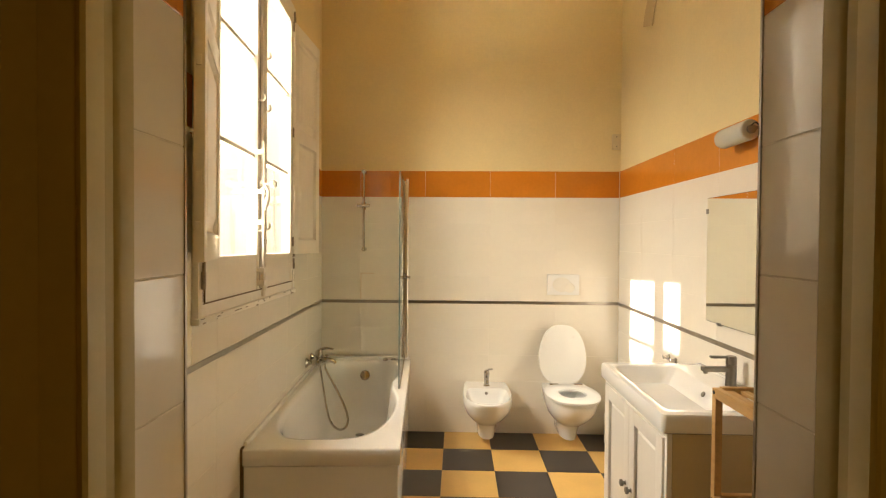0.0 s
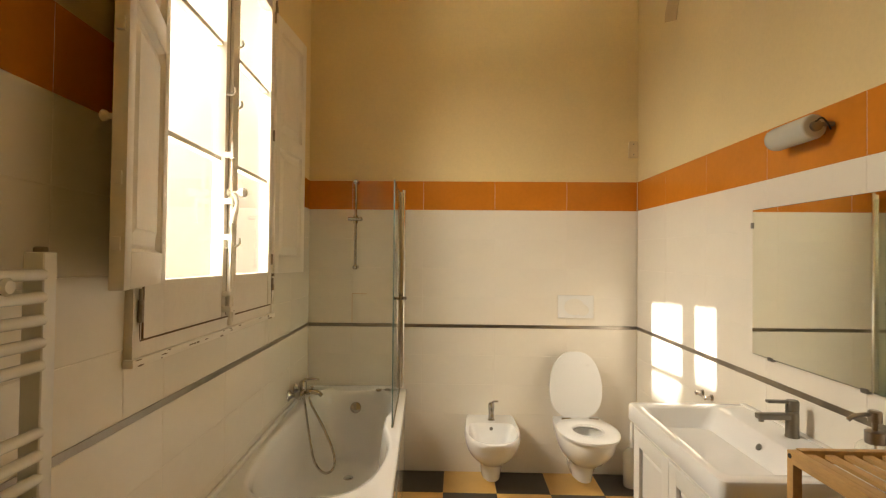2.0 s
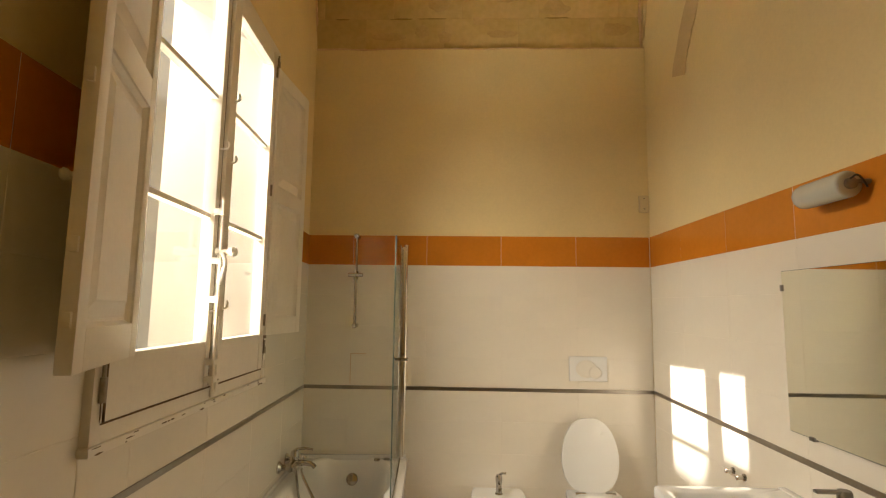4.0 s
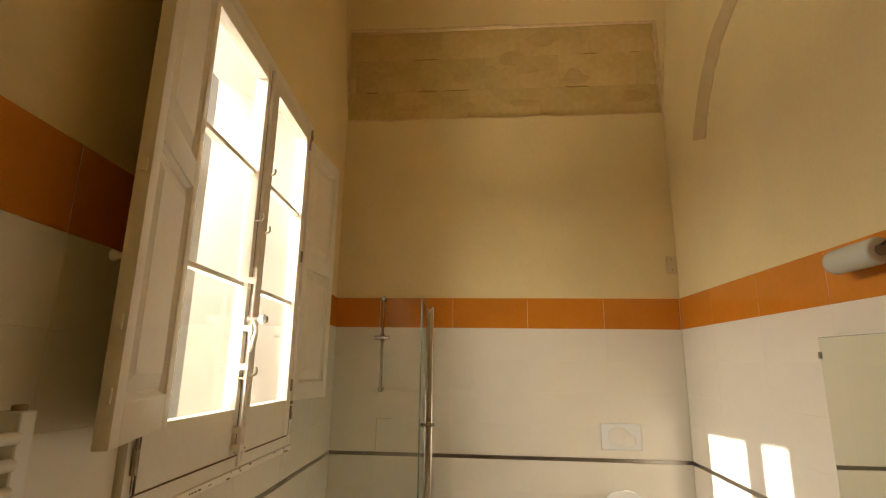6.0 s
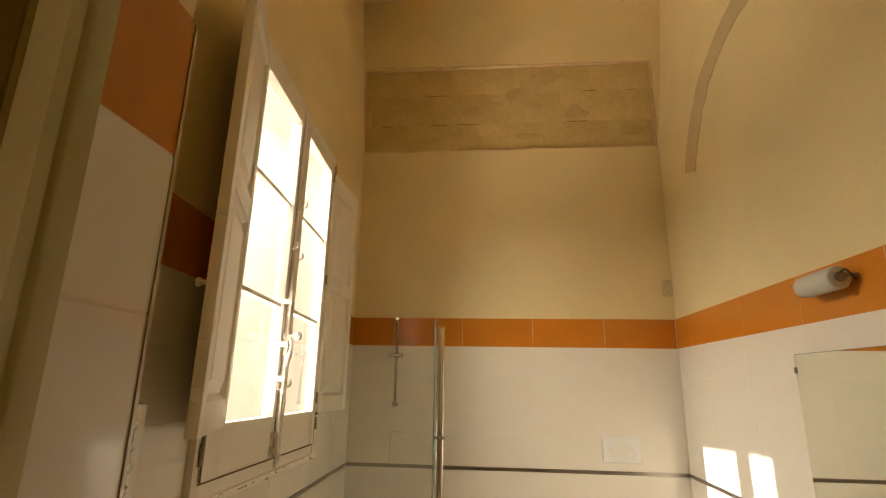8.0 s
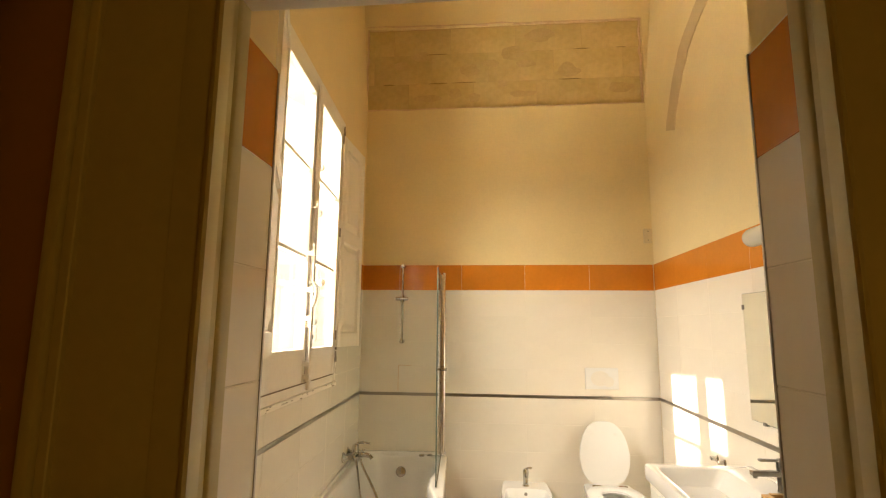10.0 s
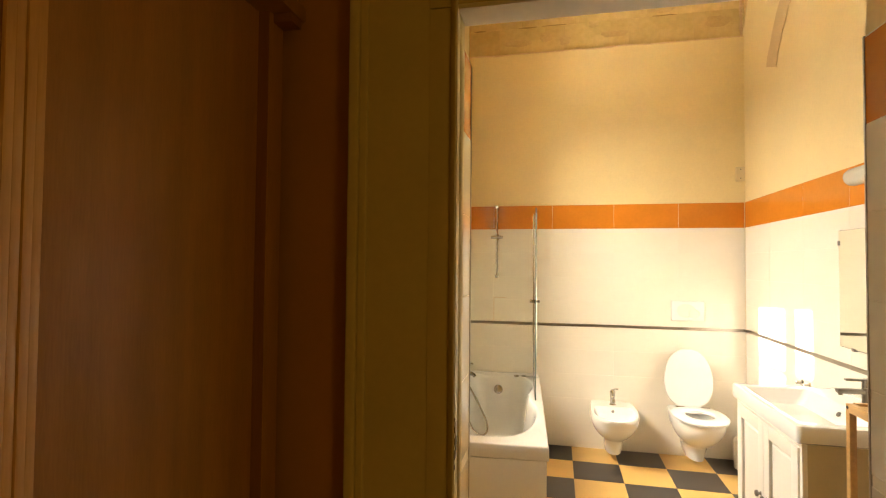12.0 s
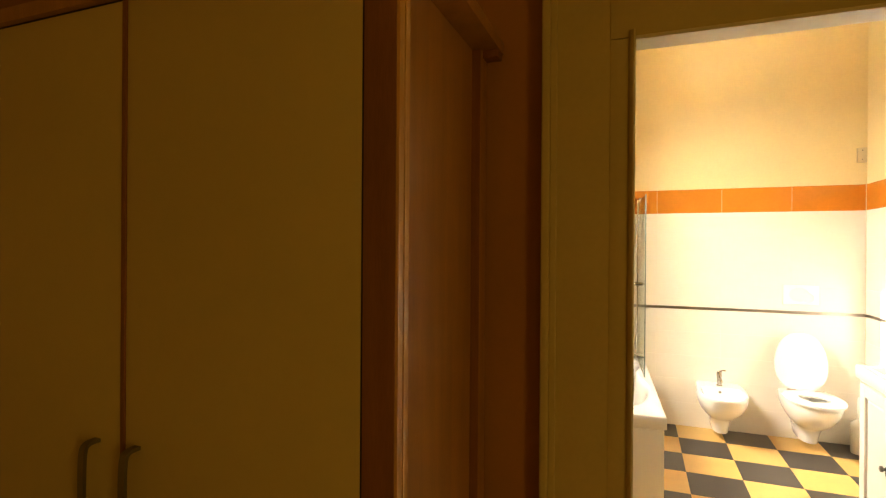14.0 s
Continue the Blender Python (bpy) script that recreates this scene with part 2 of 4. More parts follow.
def wall_with_hole(u0, u1, v0, v1, hole_in, hole_out, put_in, put_out):
    """A slab with an opening: put_in and put_out place (u, v) on its two faces."""
    faces = []
    for (a0, a1, b0, b1), put in ((hole_in, put_in), (hole_out, put_out)):
        o = [(u0, v0), (u1, v0), (u1, v1), (u0, v1)]
        h = [(a0, b0), (a1, b0), (a1, b1), (a0, b1)]
        for i in range(4):
            j = (i + 1) % 4
            faces.append([put(*o[i]), put(*o[j]), put(*h[j]), put(*h[i])])
    hi = [(hole_in[i], hole_in[j]) for i, j in ((0, 2), (1, 2), (1, 3), (0, 3))]
    ho = [(hole_out[i], hole_out[j]) for i, j in ((0, 2), (1, 2), (1, 3), (0, 3))]
    o = [(u0, v0), (u1, v0), (u1, v1), (u0, v1)]
    for i in range(4):
        j = (i + 1) % 4
        faces.append([put_in(*hi[i]), put_in(*hi[j]), put_out(*ho[j]), put_out(*ho[i])])
        faces.append([put_in(*o[i]), put_in(*o[j]), put_out(*o[j]), put_out(*o[i])])
    return quads(faces)


# ---------------------------------------------------------------- structure
T = 0.006                        # tile thickness
TOP = 4.75                       # ceiling
KINK = 3.33                      # the side walls lean outwards above this
XR, YB, YF = 1.29, 4.0, 0.873    # tile faces: right wall, back wall, door wall
RAIL_Z = 2.0                     # top of the tiling


def profile_wall(name, face, out, y0, y1, label):
    """A side wall, its face given as (x, z) pairs from floor to ceiling."""
    faces = []
    back = [(out, z) for _, z in face]
    for (a, b), (c, d) in zip(zip(face, face[1:]), zip(back, back[1:])):
        faces.append([(a[0], y0, a[1]), (a[0], y1, a[1]), (b[0], y1, b[1]), (b[0], y0, b[1])])
        faces.append([(c[0], y0, c[1]), (c[0], y1, c[1]), (d[0], y1, d[1]), (d[0], y0, d[1])])
        for y in (y0, y1):
            faces.append([(a[0], y, a[1]), (b[0], y, b[1]), (d[0], y, d[1]), (c[0], y, c[1])])
    for p, q in ((face[0], back[0]), (face[-1], back[-1])):
        faces.append([(p[0], y0, p[1]), (p[0], y1, p[1]), (q[0], y1, q[1]), (q[0], y0, q[1])])
    ob = part(name, quads(faces), M_PLASTER, smooth=None)
    return tagged(ob, label, "wall", kind="structure")


wall_right = profile_wall("wall_east", [(XR + T, 0), (XR + T, KINK), (XR + T + 0.135, TOP)], XR + 0.3, 0.6, 4.3,
                          "yellow plastered wall tiled cream with an orange border")

# back wall with the recess of bare stone
PX0, PX1, PZ0, PZ1 = -1.0, 1.30, 3.320, 4.062
back = wall_with_hole(-1.6, 1.5, 0, TOP, (PX0, PX1, PZ0, PZ1), (PX0 + 0.005, PX1 - 0.005, PZ0 + 0.005, PZ1 - 0.005),
                      lambda u, v: (u, YB + T, v), lambda u, v: (u, YB + T + 0.04, v))
box(back, -1.6, 1.5, YB + T + 0.041, YB + 0.35, 0, TOP)
wall_back = tagged(part("wall_north", back, M_PLASTER, smooth=None), "yellow plastered back wall with a strip of bare stone", "wall", kind="structure")

# window wall, in its own frame
WIN = (-2.185, -0.95, 1.19, 2.80)
OUT = (-1.95, -1.08, 1.12, 3.02)


def left_face(u, v):
    lean = max(0, v - KINK) * 0.06
    return LEFT @ Vector((-T - lean, u, v))


left_bm = bmesh.new()
strip_v = [-0.06, WIN[2], WIN[3], KINK, TOP]
strip_u = [-3.2, WIN[0], WIN[1], 0.1]
lf = []
for i in range(3):
    for j in range(4):
        if i == 1 and j == 1:
            continue
        u0, u1, v0, v1 = strip_u[i], strip_u[i + 1], strip_v[j], strip_v[j + 1]
        lf.append([left_face(u0, v0), left_face(u1, v0), left_face(u1, v1), left_face(u0, v1)])
hi = [(WIN[0], WIN[2]), (WIN[1], WIN[2]), (WIN[1], WIN[3]), (WIN[0], WIN[3])]
ho = [(OUT[0], OUT[2]), (OUT[1], OUT[2]), (OUT[1], OUT[3]), (OUT[0], OUT[3])]
reveal = []
far = lambda u, v: LEFT @ Vector((-0.46, u, v))
ob_o = [(-3.2, -0.06), (0.1, -0.06), (0.1, TOP), (-3.2, TOP)]
for i in range(4):
    j = (i + 1) % 4
    reveal.append([left_face(*hi[i]), left_face(*hi[j]), far(*ho[j]), far(*ho[i])])
    lf.append([far(*ob_o[i]), far(*ob_o[j]), far(*ho[j]), far(*ho[i])])
wall_left = tagged(part("wall_west", quads(lf), M_PLASTER, smooth=None), "yellow plastered window wall tiled cream with an orange border", "wall", kind="structure")
part("window_reveal", quads(reveal), M_REVEAL, wall_left, "limewashed splayed window reveal, colour toned down against glare", smooth=None)

# ceiling and floor slabs
ceiling = tagged(part("ceiling", boxes((-1.6, 1.75, 0.5, 4.35, TOP, TOP + 0.2)), M_PLASTER, smooth=None), "plain yellow plastered bathroom ceiling", "ceiling", kind="structure")
floor = tagged(part("floor", boxes((-1.3, 1.5, 0.70, 4.2, -0.2, -0.004)), M_FGROUT, smooth=None), "yellow and dark brown checkerboard tile floor", "floor", kind="structure")

# door wall between hall and bathroom
DX0, DX1, DZ = -0.351, 0.514, 2.15
HY = 0.70
dw = wall_with_hole(-3.2, 2.2, -0.02, TOP, (DX0 - T, DX1 + T, 0, DZ), (DX0 - T, DX1 + T, 0, DZ), lambda u, v: (u, YF, v), lambda u, v: (u, HY + 0.045, v))
wall_door = tagged(part("wall_south", dw, M_PLASTER, smooth=None), "plastered partition wall with the bathroom doorway", "wall", kind="structure")
hall_skin = wall_with_hole(-3.2, 2.2, 0, 2.95, (-0.44, 0.58, 0, 2.2), (-0.44, 0.58, 0, 2.2), lambda u, v: (u, HY, v), lambda u, v: (u, HY + 0.018, v))
tagged(part("wall_hall_north", hall_skin, M_HALL, smooth=None), "ochre painted hall wall around the bathroom door", "wall", kind="structure")
for nm, b in (("wall_hall_west", (-3.3, -3.1, -3.4, HY, 0, 2.95)), ("wall_hall_south", (-3.3, 2.2, -3.6, -3.4, 0, 2.95))):
    tagged(part(nm, boxes(b), M_PLASTER, smooth=None), "plain cream painted hall wall", "wall", kind="structure")
# unseen wall; its doorway is added to hold the hall's fill lamp
he = wall_with_hole(-3.6, HY, -0.02, 2.95, (-2.35, -1.45, 0, 2.08), (-2.35, -1.45, 0, 2.08), lambda u, v: (2.0, u, v), lambda u, v: (2.2, u, v))
tagged(part("wall_hall_east", he, M_PLASTER, smooth=None), "plain cream painted hall wall with an added, unseen doorway", "wall", kind="structure")
tagged(part("wall_beyond", boxes((2.21, 2.3, -2.6, -1.2, -0.02, 2.4)), M_PLASTER, smooth=None), "plain cream wall closing the added doorway", "wall", kind="structure")
tagged(part("ceiling_hall", boxes((-3.3, 2.2, -3.6, HY, 2.95, 3.1)), M_PLASTER, smooth=None), "plain cream hall ceiling", "ceiling", kind="structure")
tagged(part("floor_hall", boxes((-3.3, 2.2, -3.6, HY, -0.2, -0.003)), M_HALLFLOOR, smooth=None), "plain brown tiled hall floor", "floor", kind="structure")


def band_arch():
    """The filled chase of an old arch on the right wall."""
    cy, cz, r = 2.60, 2.55, 0.93
    faces = []
    n = 40
    rows = []
    for i in range(n + 1):
        a = radians(20 + 78 * i / n)
        w = 0.084 + 0.012 * noise.noise(Vector((i * 0.35, 0, 3)))
        mid = r + 0.012 * noise.noise(Vector((i * 0.25, 5, 0)))
        rows.append([(XR + T - 0.0055 + 0.104 * max(0, cz + q * math.sin(a) - KINK), cy + q * math.cos(a), cz + q * math.sin(a)) for q in (mid - w, mid + w)])
    for a, b in zip(rows, rows[1:]):
        faces.append([a[0], a[1], b[1], b[0]])
        for k in (0, 1):
            faces.append([a[k], b[k], (b[k][0] + 0.004, b[k][1], b[k][2]), (a[k][0] + 0.004, a[k][1], a[k][2])])
    return quads(faces)


tagged(part("trim_arch", band_arch(), M_ARCH, smooth=None), "curved brownish band of patched plaster", "plaster patch", kind="structure")

# ragged plaster lip round the bare stone
def ragged(p0, p1, width, seed, axis):
    loops = []
    n = 46
    for i in range(n + 1):
        t = i / n
        p = Vector(p0).lerp(Vector(p1), t)
        w = width * (0.45 + 0.9 * abs(noise.noise(Vector((t * 17, seed, 0)))))
        d = 0.003 + 0.009 * abs(noise.noise(Vector((t * 23, seed + 7, 0))))
        s = 0.012 * noise.noise(Vector((t * 9, seed + 3, 0)))
        u = Vector((0, 0, 1)) if axis == "x" else Vector((1, 0, 0))
        c = p + u * s
        loops.append([c - u * w + Vector((0, 0.012, 0)), c - u * w * 0.6 - Vector((0, d, 0)), c + u * w * 0.6 - Vector((0, d * 0.8, 0)), c + u * w + Vector((0, 0.012, 0))])
    return loft(loops)


YL = YB + T + 0.002
for nm, a, b, w, s, ax in (("lip_low", (PX0, YL, PZ0), (PX1, YL, PZ0 - 0.004), 0.014, 1, "x"), ("lip_high", (PX0, YL, PZ1 + 0.02), (PX1, YL, PZ1 - 0.01), 0.016, 2, "x"),
                           ("lip_side", (PX0 + 0.006, YL, PZ0), (PX0 + 0.006, YL, PZ1), 0.013, 3, "z"), ("lip_side", (PX1 - 0.02, YL, PZ0), (PX1 - 0.02, YL, PZ1), 0.016, 4, "z")):
    part("plaster_lip", ragged(a, b, w, s, ax), M_EDGE, wall_back, "ragged pinkish plaster edge", smooth=60)
part("mortar_bed", boxes((PX0, PX1, YB + 0.034, YB + 0.0465, PZ0, PZ1)), M_MORTAR, wall_back, "smeared old mortar")


# ---------------------------------------------------------------- window
def rail_box(bm, x0, x1, u0, u1, v0, v1, b=0.003):
    box(bm, x0, x1, u0, u1, v0, v1, bevel=b, seg=2)


window = thing("window_1", LEFT, "old white painted casement window with bottom panels", "window", kind="structure")
fr = bmesh.new()
rail_box(fr, -0.03, 0.022, -2.205, -2.162, 1.17, 2.82)
rail_box(fr, -0.03, 0.022, -0.975, -0.925, 1.17, 2.82)
rail_box(fr, -0.03, 0.022, -2.162, -0.975, 2.775, 2.82)
rail_box(fr, -0.03, 0.020, -2.162, -0.975, 1.17, 1.215)
part("window_frame", fr, M_WPAINT, window)
sill = bmesh.new()
rail_box(sill, 0.0, 0.03, -2.215, -0.92, 1.148, 1.172, 0.006)
part("window_sill", sill, M_WPAINT, window, "chipped white sill strip")
part("sill_gap", boxes((0.0, 0.0235, -2.17, -0.98, 1.2155, 1.2195)), M_CHIP, window, "dark worn gap under the sash")


def sash(name, u0, u1, g0, g1):
    s = bmesh.new()
    zb, zt, gb, gt = 1.221, 2.773, 1.382, 2.705
    rail_box(s, -0.022, 0.026, u0, g0, zb, zt, 0.004)
    rail_box(s, -0.022, 0.026, g1, u1, zb, zt, 0.004)
    rail_box(s, -0.022, 0.024, g0, g1, zb, gb, 0.004)
    rail_box(s, -0.022, 0.024, g0, g1, gt, zt, 0.004)
    ob = part(name, s, M_WPAINT, window, "white painted sash with three panes")
    for z in (1.834, 2.289):
        bar = bmesh.new()
        box(bar, -0.018, 0.012, g0 - 0.002, g1 + 0.002, z - 0.009, z + 0.009, bevel=0.004)
        part("glazing_bar", bar, M_WPAINT, ob)
    for z0, z1 in ((gb, 1.825), (1.843, 2.280), (2.298, gt)):
        p = part("pane", boxes((-0.006, -0.002, g0 - 0.004, g1 + 0.004, z0 - 0.004, z1 + 0.004)), M_GLASS, ob)
        p.visible_shadow = False
    return ob


sash_near = sash("sash", -2.16, -1.545, -2.05, -1.608)
sash_far = sash("sash", -1.541, -0.978, -1.47, -1.035)
# meeting rail, bolt rods, knob, hooks and hinges
mt = bmesh.new()
box(mt, 0.022, 0.040, -1.572, -1.524, 1.225, 2.765, bevel=0.006, seg=3)
part("meeting_strip", mt, M_WPAINT, sash_near)
rod = turned([(1.20, 0.006), (1.90, 0.006)], "z", (0.052, -1.600, 0), 10)
turned([(1.19, 0.009), (1.215, 0.009)], "z", (0.052, -1.600, 0), 10, rod)
for z in (1.24, 1.30, 1.52, 1.66, 1.84):
    box(rod, 0.024, 0.060, -1.613, -1.587, z, z + 0.022, bevel=0.003)
part("bolt_rod", rod, M_WPAINT, window, "painted espagnolette rod")
rod2 = turned([(1.20, 0.005), (1.47, 0.005)], "z", (0.048, -1.566, 0), 10)
for z in (1.215, 1.32, 1.43):
    box(rod2, 0.038, 0.056, -1.577, -1.555, z, z + 0.02, bevel=0.003)
part("bolt_rod", rod2, M_WPAINT, window, "painted sliding bolt")
kn = turned([(0.036, 0.014), (0.05, 0.008), (0.075, 0.008), (0.083, 0.016), (0.098, 0.019), (0.108, 0.013)], "x", (0, -1.598, 1.705), 16)
part("knob", kn, M_WPAINT, window, "round white painted knob")
lv = tube(spline([(0.06, -1.602, 1.70), (0.075, -1.608, 1.665), (0.072, -1.618, 1.62), (0.062, -1.623, 1.585)]), [0.008] * 12 + [0.010] * 13, 8)
part("lever", lv, M_WPAINT, window)
esc = turned([(0.038, 0.018), (0.05, 0.017), (0.053, 0.012)], "x", (0, -1.552, 1.638), 16)
part("rosette", esc, M_HINGE, window, "worn iron rosette")
for u, z in ((-1.520, 1.50), (-1.520, 2.06), (-1.596, 1.49), (-1.596, 2.09), (-1.520, 2.31)):
    hk = tube(spline([(0.026, u, z), (0.048, u, z), (0.056, u + 0.004, z + 0.012), (0.052, u + 0.006, z + 0.03)], 5), 0.0042, 8)
    part("hook", hk, M_WPAINT, window)
for u, zs in ((-2.182, (1.27, 1.30)), (-0.972, (1.29, 1.36, 2.02, 2.72))):
    for z in zs:
        hg = turned([(z, 0.008), (z + 0.03, 0.008), (z + 0.032, 0.005), (z + 0.062, 0.005)], "z", (0.03, u, 0), 10)
        part("hinge", hg, M_HINGE, window, "worn half painted hinge")

for u0, u1, z0, z1 in ((-1.5235, -1.5205, 1.226, 2.762), (-1.5755, -1.5725, 1.226, 2.762), (-2.1625, -2.1595, 1.222, 1.46), (-0.9795, -0.9765, 1.222, 2.770)):
    part("sash_gap", boxes((0.0, 0.0268, u0, u1, z0, z1)), M_CHIP, window, "dark worn gap beside the sash")


def flake(x, u, v, w, h):
    """A chip in the paint: a thin irregular scale."""
    k = 9
    lp = []
    for d in (0.0, 0.0006):
        lp.append([Vector((x + d, u + w * math.cos(2 * math.pi * i / k) * random.uniform(0.5, 1), v + h * math.sin(2 * math.pi * i / k) * random.uniform(0.5, 1))) for i in range(k)])
    return loft(lp)


chips = random.Random(5)
for i in range(22):
    u = chips.uniform(-2.19, -0.96)
    part("paint_chip", flake(0.0296, u, chips.choice((1.152, 1.160, 1.168)), chips.uniform(0.006, 0.028), chips.uniform(0.0015, 0.004)), M_CHIP, window, "chipped paint")
for u, v, w, h in ((-2.18, 1.25, 0.004, 0.035), (-2.176, 1.31, 0.006, 0.02), (-2.17, 1.375, 0.003, 0.03), (-0.965, 1.30, 0.004, 0.02), (-0.95, 1.24, 0.003, 0.03), (-1.50, 1.235, 0.02, 0.004), (-0.98, 2.76, 0.01, 0.006), (-1.5, 2.765, 0.012, 0.004)):
    part("paint_chip", flake(0.0266, u, v, w, h), M_CHIP, window, "chipped paint")


def shutter(name, m, knob, w):
    """An inner shutter leaf with two raised panels; x along the leaf from its hinge, y through it."""
    ob = thing(name, m, "white painted wooden inner shutter standing open", "shutter", "inner shutters")
    z0, z1, t = 1.375, 2.715, 0.03
    zs = (z0, z0 + 0.085, 2.03, 2.11, z1 - 0.075, z1)
    leaf = bmesh.new()
    for it in ((0, 0.055, -t, 0, z0, z1), (w - 0.055, w, -t, 0, z0, z1), (0.055, w - 0.055, -t, 0, zs[0], zs[1]), (0.055, w - 0.055, -t, 0, zs[2], zs[3]), (0.055, w - 0.055, -t, 0, zs[4], zs[5])):
        box(leaf, *it, bevel=0.004)
    part("frame", leaf, M_WPAINT, ob)
    for a, b in ((zs[1], zs[2]), (zs[3], zs[4])):
        c = []
        for inset, y in ((0, -0.003), (0.010, -0.017), (0.018, -0.019), (0.050, -0.007), (0.056, -0.004)):
            c.append([Vector((0.053 + inset, y, a - 0.002 + inset)), Vector((w - 0.053 - inset, y, a - 0.002 + inset)),
                      Vector((w - 0.053 - inset, y, b + 0.002 - inset)), Vector((0.053 + inset, y, b + 0.002 - inset))])
        c.insert(0, [Vector((p.x, -0.026, p.z)) for p in c[0]])
        part("panel", loft(c), M_WPAINT, ob, "raised panel", smooth=20)
    for z in (1.42, 2.05, 2.66):
        part("hinge", turned([(z, 0.007), (z + 0.055, 0.007)], "z", (-0.006, -0.012, 0), 10), M_HINGE, ob)
    if knob:
        part("knob", turned([(-0.060, 0.008), (-0.055, 0.013), (-0.048, 0.011), (-0.043, 0.006), (-0.03, 0.007)], "y", (w - 0.03, 0, 1.752), 16), M_WPAINT, ob, "small white knob")
        for z in (1.46, 1.60, 1.93):
            part("catch", boxes((w - 0.004, w + 0.008, -0.024, -0.008, z, z + 0.03), bevel=0.003), M_WPAINT, ob)
    return ob


# near leaf swings back along the wall towards the door, far leaf towards the back wall
shutter("shutter", LEFT @ pose(0.046, -2.085, 0, 0, 0, -90 + 16.4), True, 0.44)
shutter("shutter", LEFT @ pose(0.040, -0.985, 0, 0, 0, 90 - 7) @ Matrix.Diagonal((1, -1, 1, 1)), False, 0.42)

# outside: the ground, an added backdrop wall and unseen blocks cutting the sun
tagged(part("ground", boxes((-400, -1.45, -400, 400, -3.3, -3.0)), M_GROUND, smooth=None), "pale dusty ground outside the window", "ground", kind="structure")


# stucco wall added to give the panes a sunlit beige view
def outer_backdrop():
    h = thing("house", LEFT @ pose(-0.47, 0.9, -3.0), "pale stuccoed backdrop wall added beside the window", "house")
    part("wall", boxes((-9, 0, 0, 4, 0, 9.0)), M_STUCCO, h)
    part("roof", boxes((-9.2, 0, -0.2, 4.2, 9.0, 9.2), bevel=0.03), M_STUCCO, h, "flat parapet coping")


outer_backdrop()


# unseen blocks, added so their roof edges trim the sun patches
def sun_block(y0, y1, top):
    h = thing("house", pose(-7.5, 0, -3.0), "pale flat-roofed block, unseen, added to cut the sun", "house", "houses across the lane")
    part("wall", boxes((-6, 0, y0, y1, 0, top + 2.8)), M_STUCCO, h)
    part("roof", boxes((-6.1, 0.0, y0, y1, top + 2.8, top + 3.0), bevel=0.02), M_STUCCO, h, "flat parapet coping")


sun_block(-8.0, 0.34, 6.89)
sun_block(0.345, 3.6, 6.68)


# ---------------------------------------------------------------- doorway
door = thing("door_frame", pose(0, 0, 0), "cream painted wooden door frame with moulded casing", "door frame", kind="structure")


def casing_side(x_in, sgn):
    c = bmesh.new()
    lo = lambda a, b: (min(x_in + sgn * a, x_in + sgn * b), max(x_in + sgn * a, x_in + sgn * b))
    z1 = 2.05
    # flat board with a fine fillet, and the stepped and rounded outer band
    box(c, *lo(0.012, 0.064), 0.668, 0.712, 0, z1 + 0.002, bevel=0.003)
    box(c, *lo(0.060, 0.210), 0.670, 0.712, 0, z1 + 0.2, bevel=0.002)
    box(c, *lo(0.204, 0.222), 0.660, 0.712, 0, z1 + 0.21, bevel=0.005, seg=3)
    box(c, *lo(0.222, 0.245), 0.650, 0.712, 0, z1 + 0.235, bevel=0.009, seg=4)
    part("casing", c, M_DOORPAINT, door)
    j = bmesh.new()
    prof = [(0.016, 0.712), (0.016, 0.664), (0.010, 0.657), (0.004, 0.655), (0.0, 0.659), (0.0, 0.688), (0.002, 0.691), (0.005, 0.692), (0.005, 0.710), (0.002, 0.713), (0.0, 0.718), (0.0, 0.742), (0.016, 0.744)]
    loft([[Vector((x_in + sgn * a, y, z)) for a, y in prof] for z in (0, z1 + 0.02)], bm=j)
    part("jamb", j, M_DOORPAINT, door, "cream jamb with a worn rebate")
    return door


casing_side(-0.345, -1)
casing_side(0.510, 1)
hd = bmesh.new()
box(hd, -0.362, 0.527, 0.692, 0.744, 2.066, 2.25)
box(hd, -0.409, 0.574, 0.667, 0.691, 2.054, 2.251, bevel=0.003)
box(hd, -0.590, 0.755, 0.648, 0.712, 2.252, 2.292, bevel=0.01, seg=3)
part("head", hd, M_DOORPAINT, door)
part("head_bead", boxes((-0.3445, 0.5095, 0.658, 0.742, 2.042, 2.0535), bevel=0.004), M_WPAINT, door, "pale bead under the head")
part("strike_plate", boxes((-0.347, -0.3440, 0.664, 0.682, 1.09, 1.165), bevel=0.001), M_HINGE, door, "worn strike plate")
part("strike_hole", boxes((-0.3450, -0.3434, 0.668, 0.678, 1.105, 1.135)), M_BLACK, door)
wear = random.Random(11)
for z, h in ((1.075, 0.007), (1.098, 0.012), (1.128, 0.010), (1.152, 0.008), (1.172, 0.005)):
    lp = []
    for d in (0.0, 0.0012):
        lp.append([Vector((-0.3452 + d, 0.659 + 0.004 * math.cos(2 * math.pi * q / 8) * wear.uniform(0.4, 1), z + h * math.sin(2 * math.pi * q / 8) * wear.uniform(0.6, 1))) for q in range(8)])
    part("splinter", loft(lp), M_CHIP, door, "dark splintered edge")


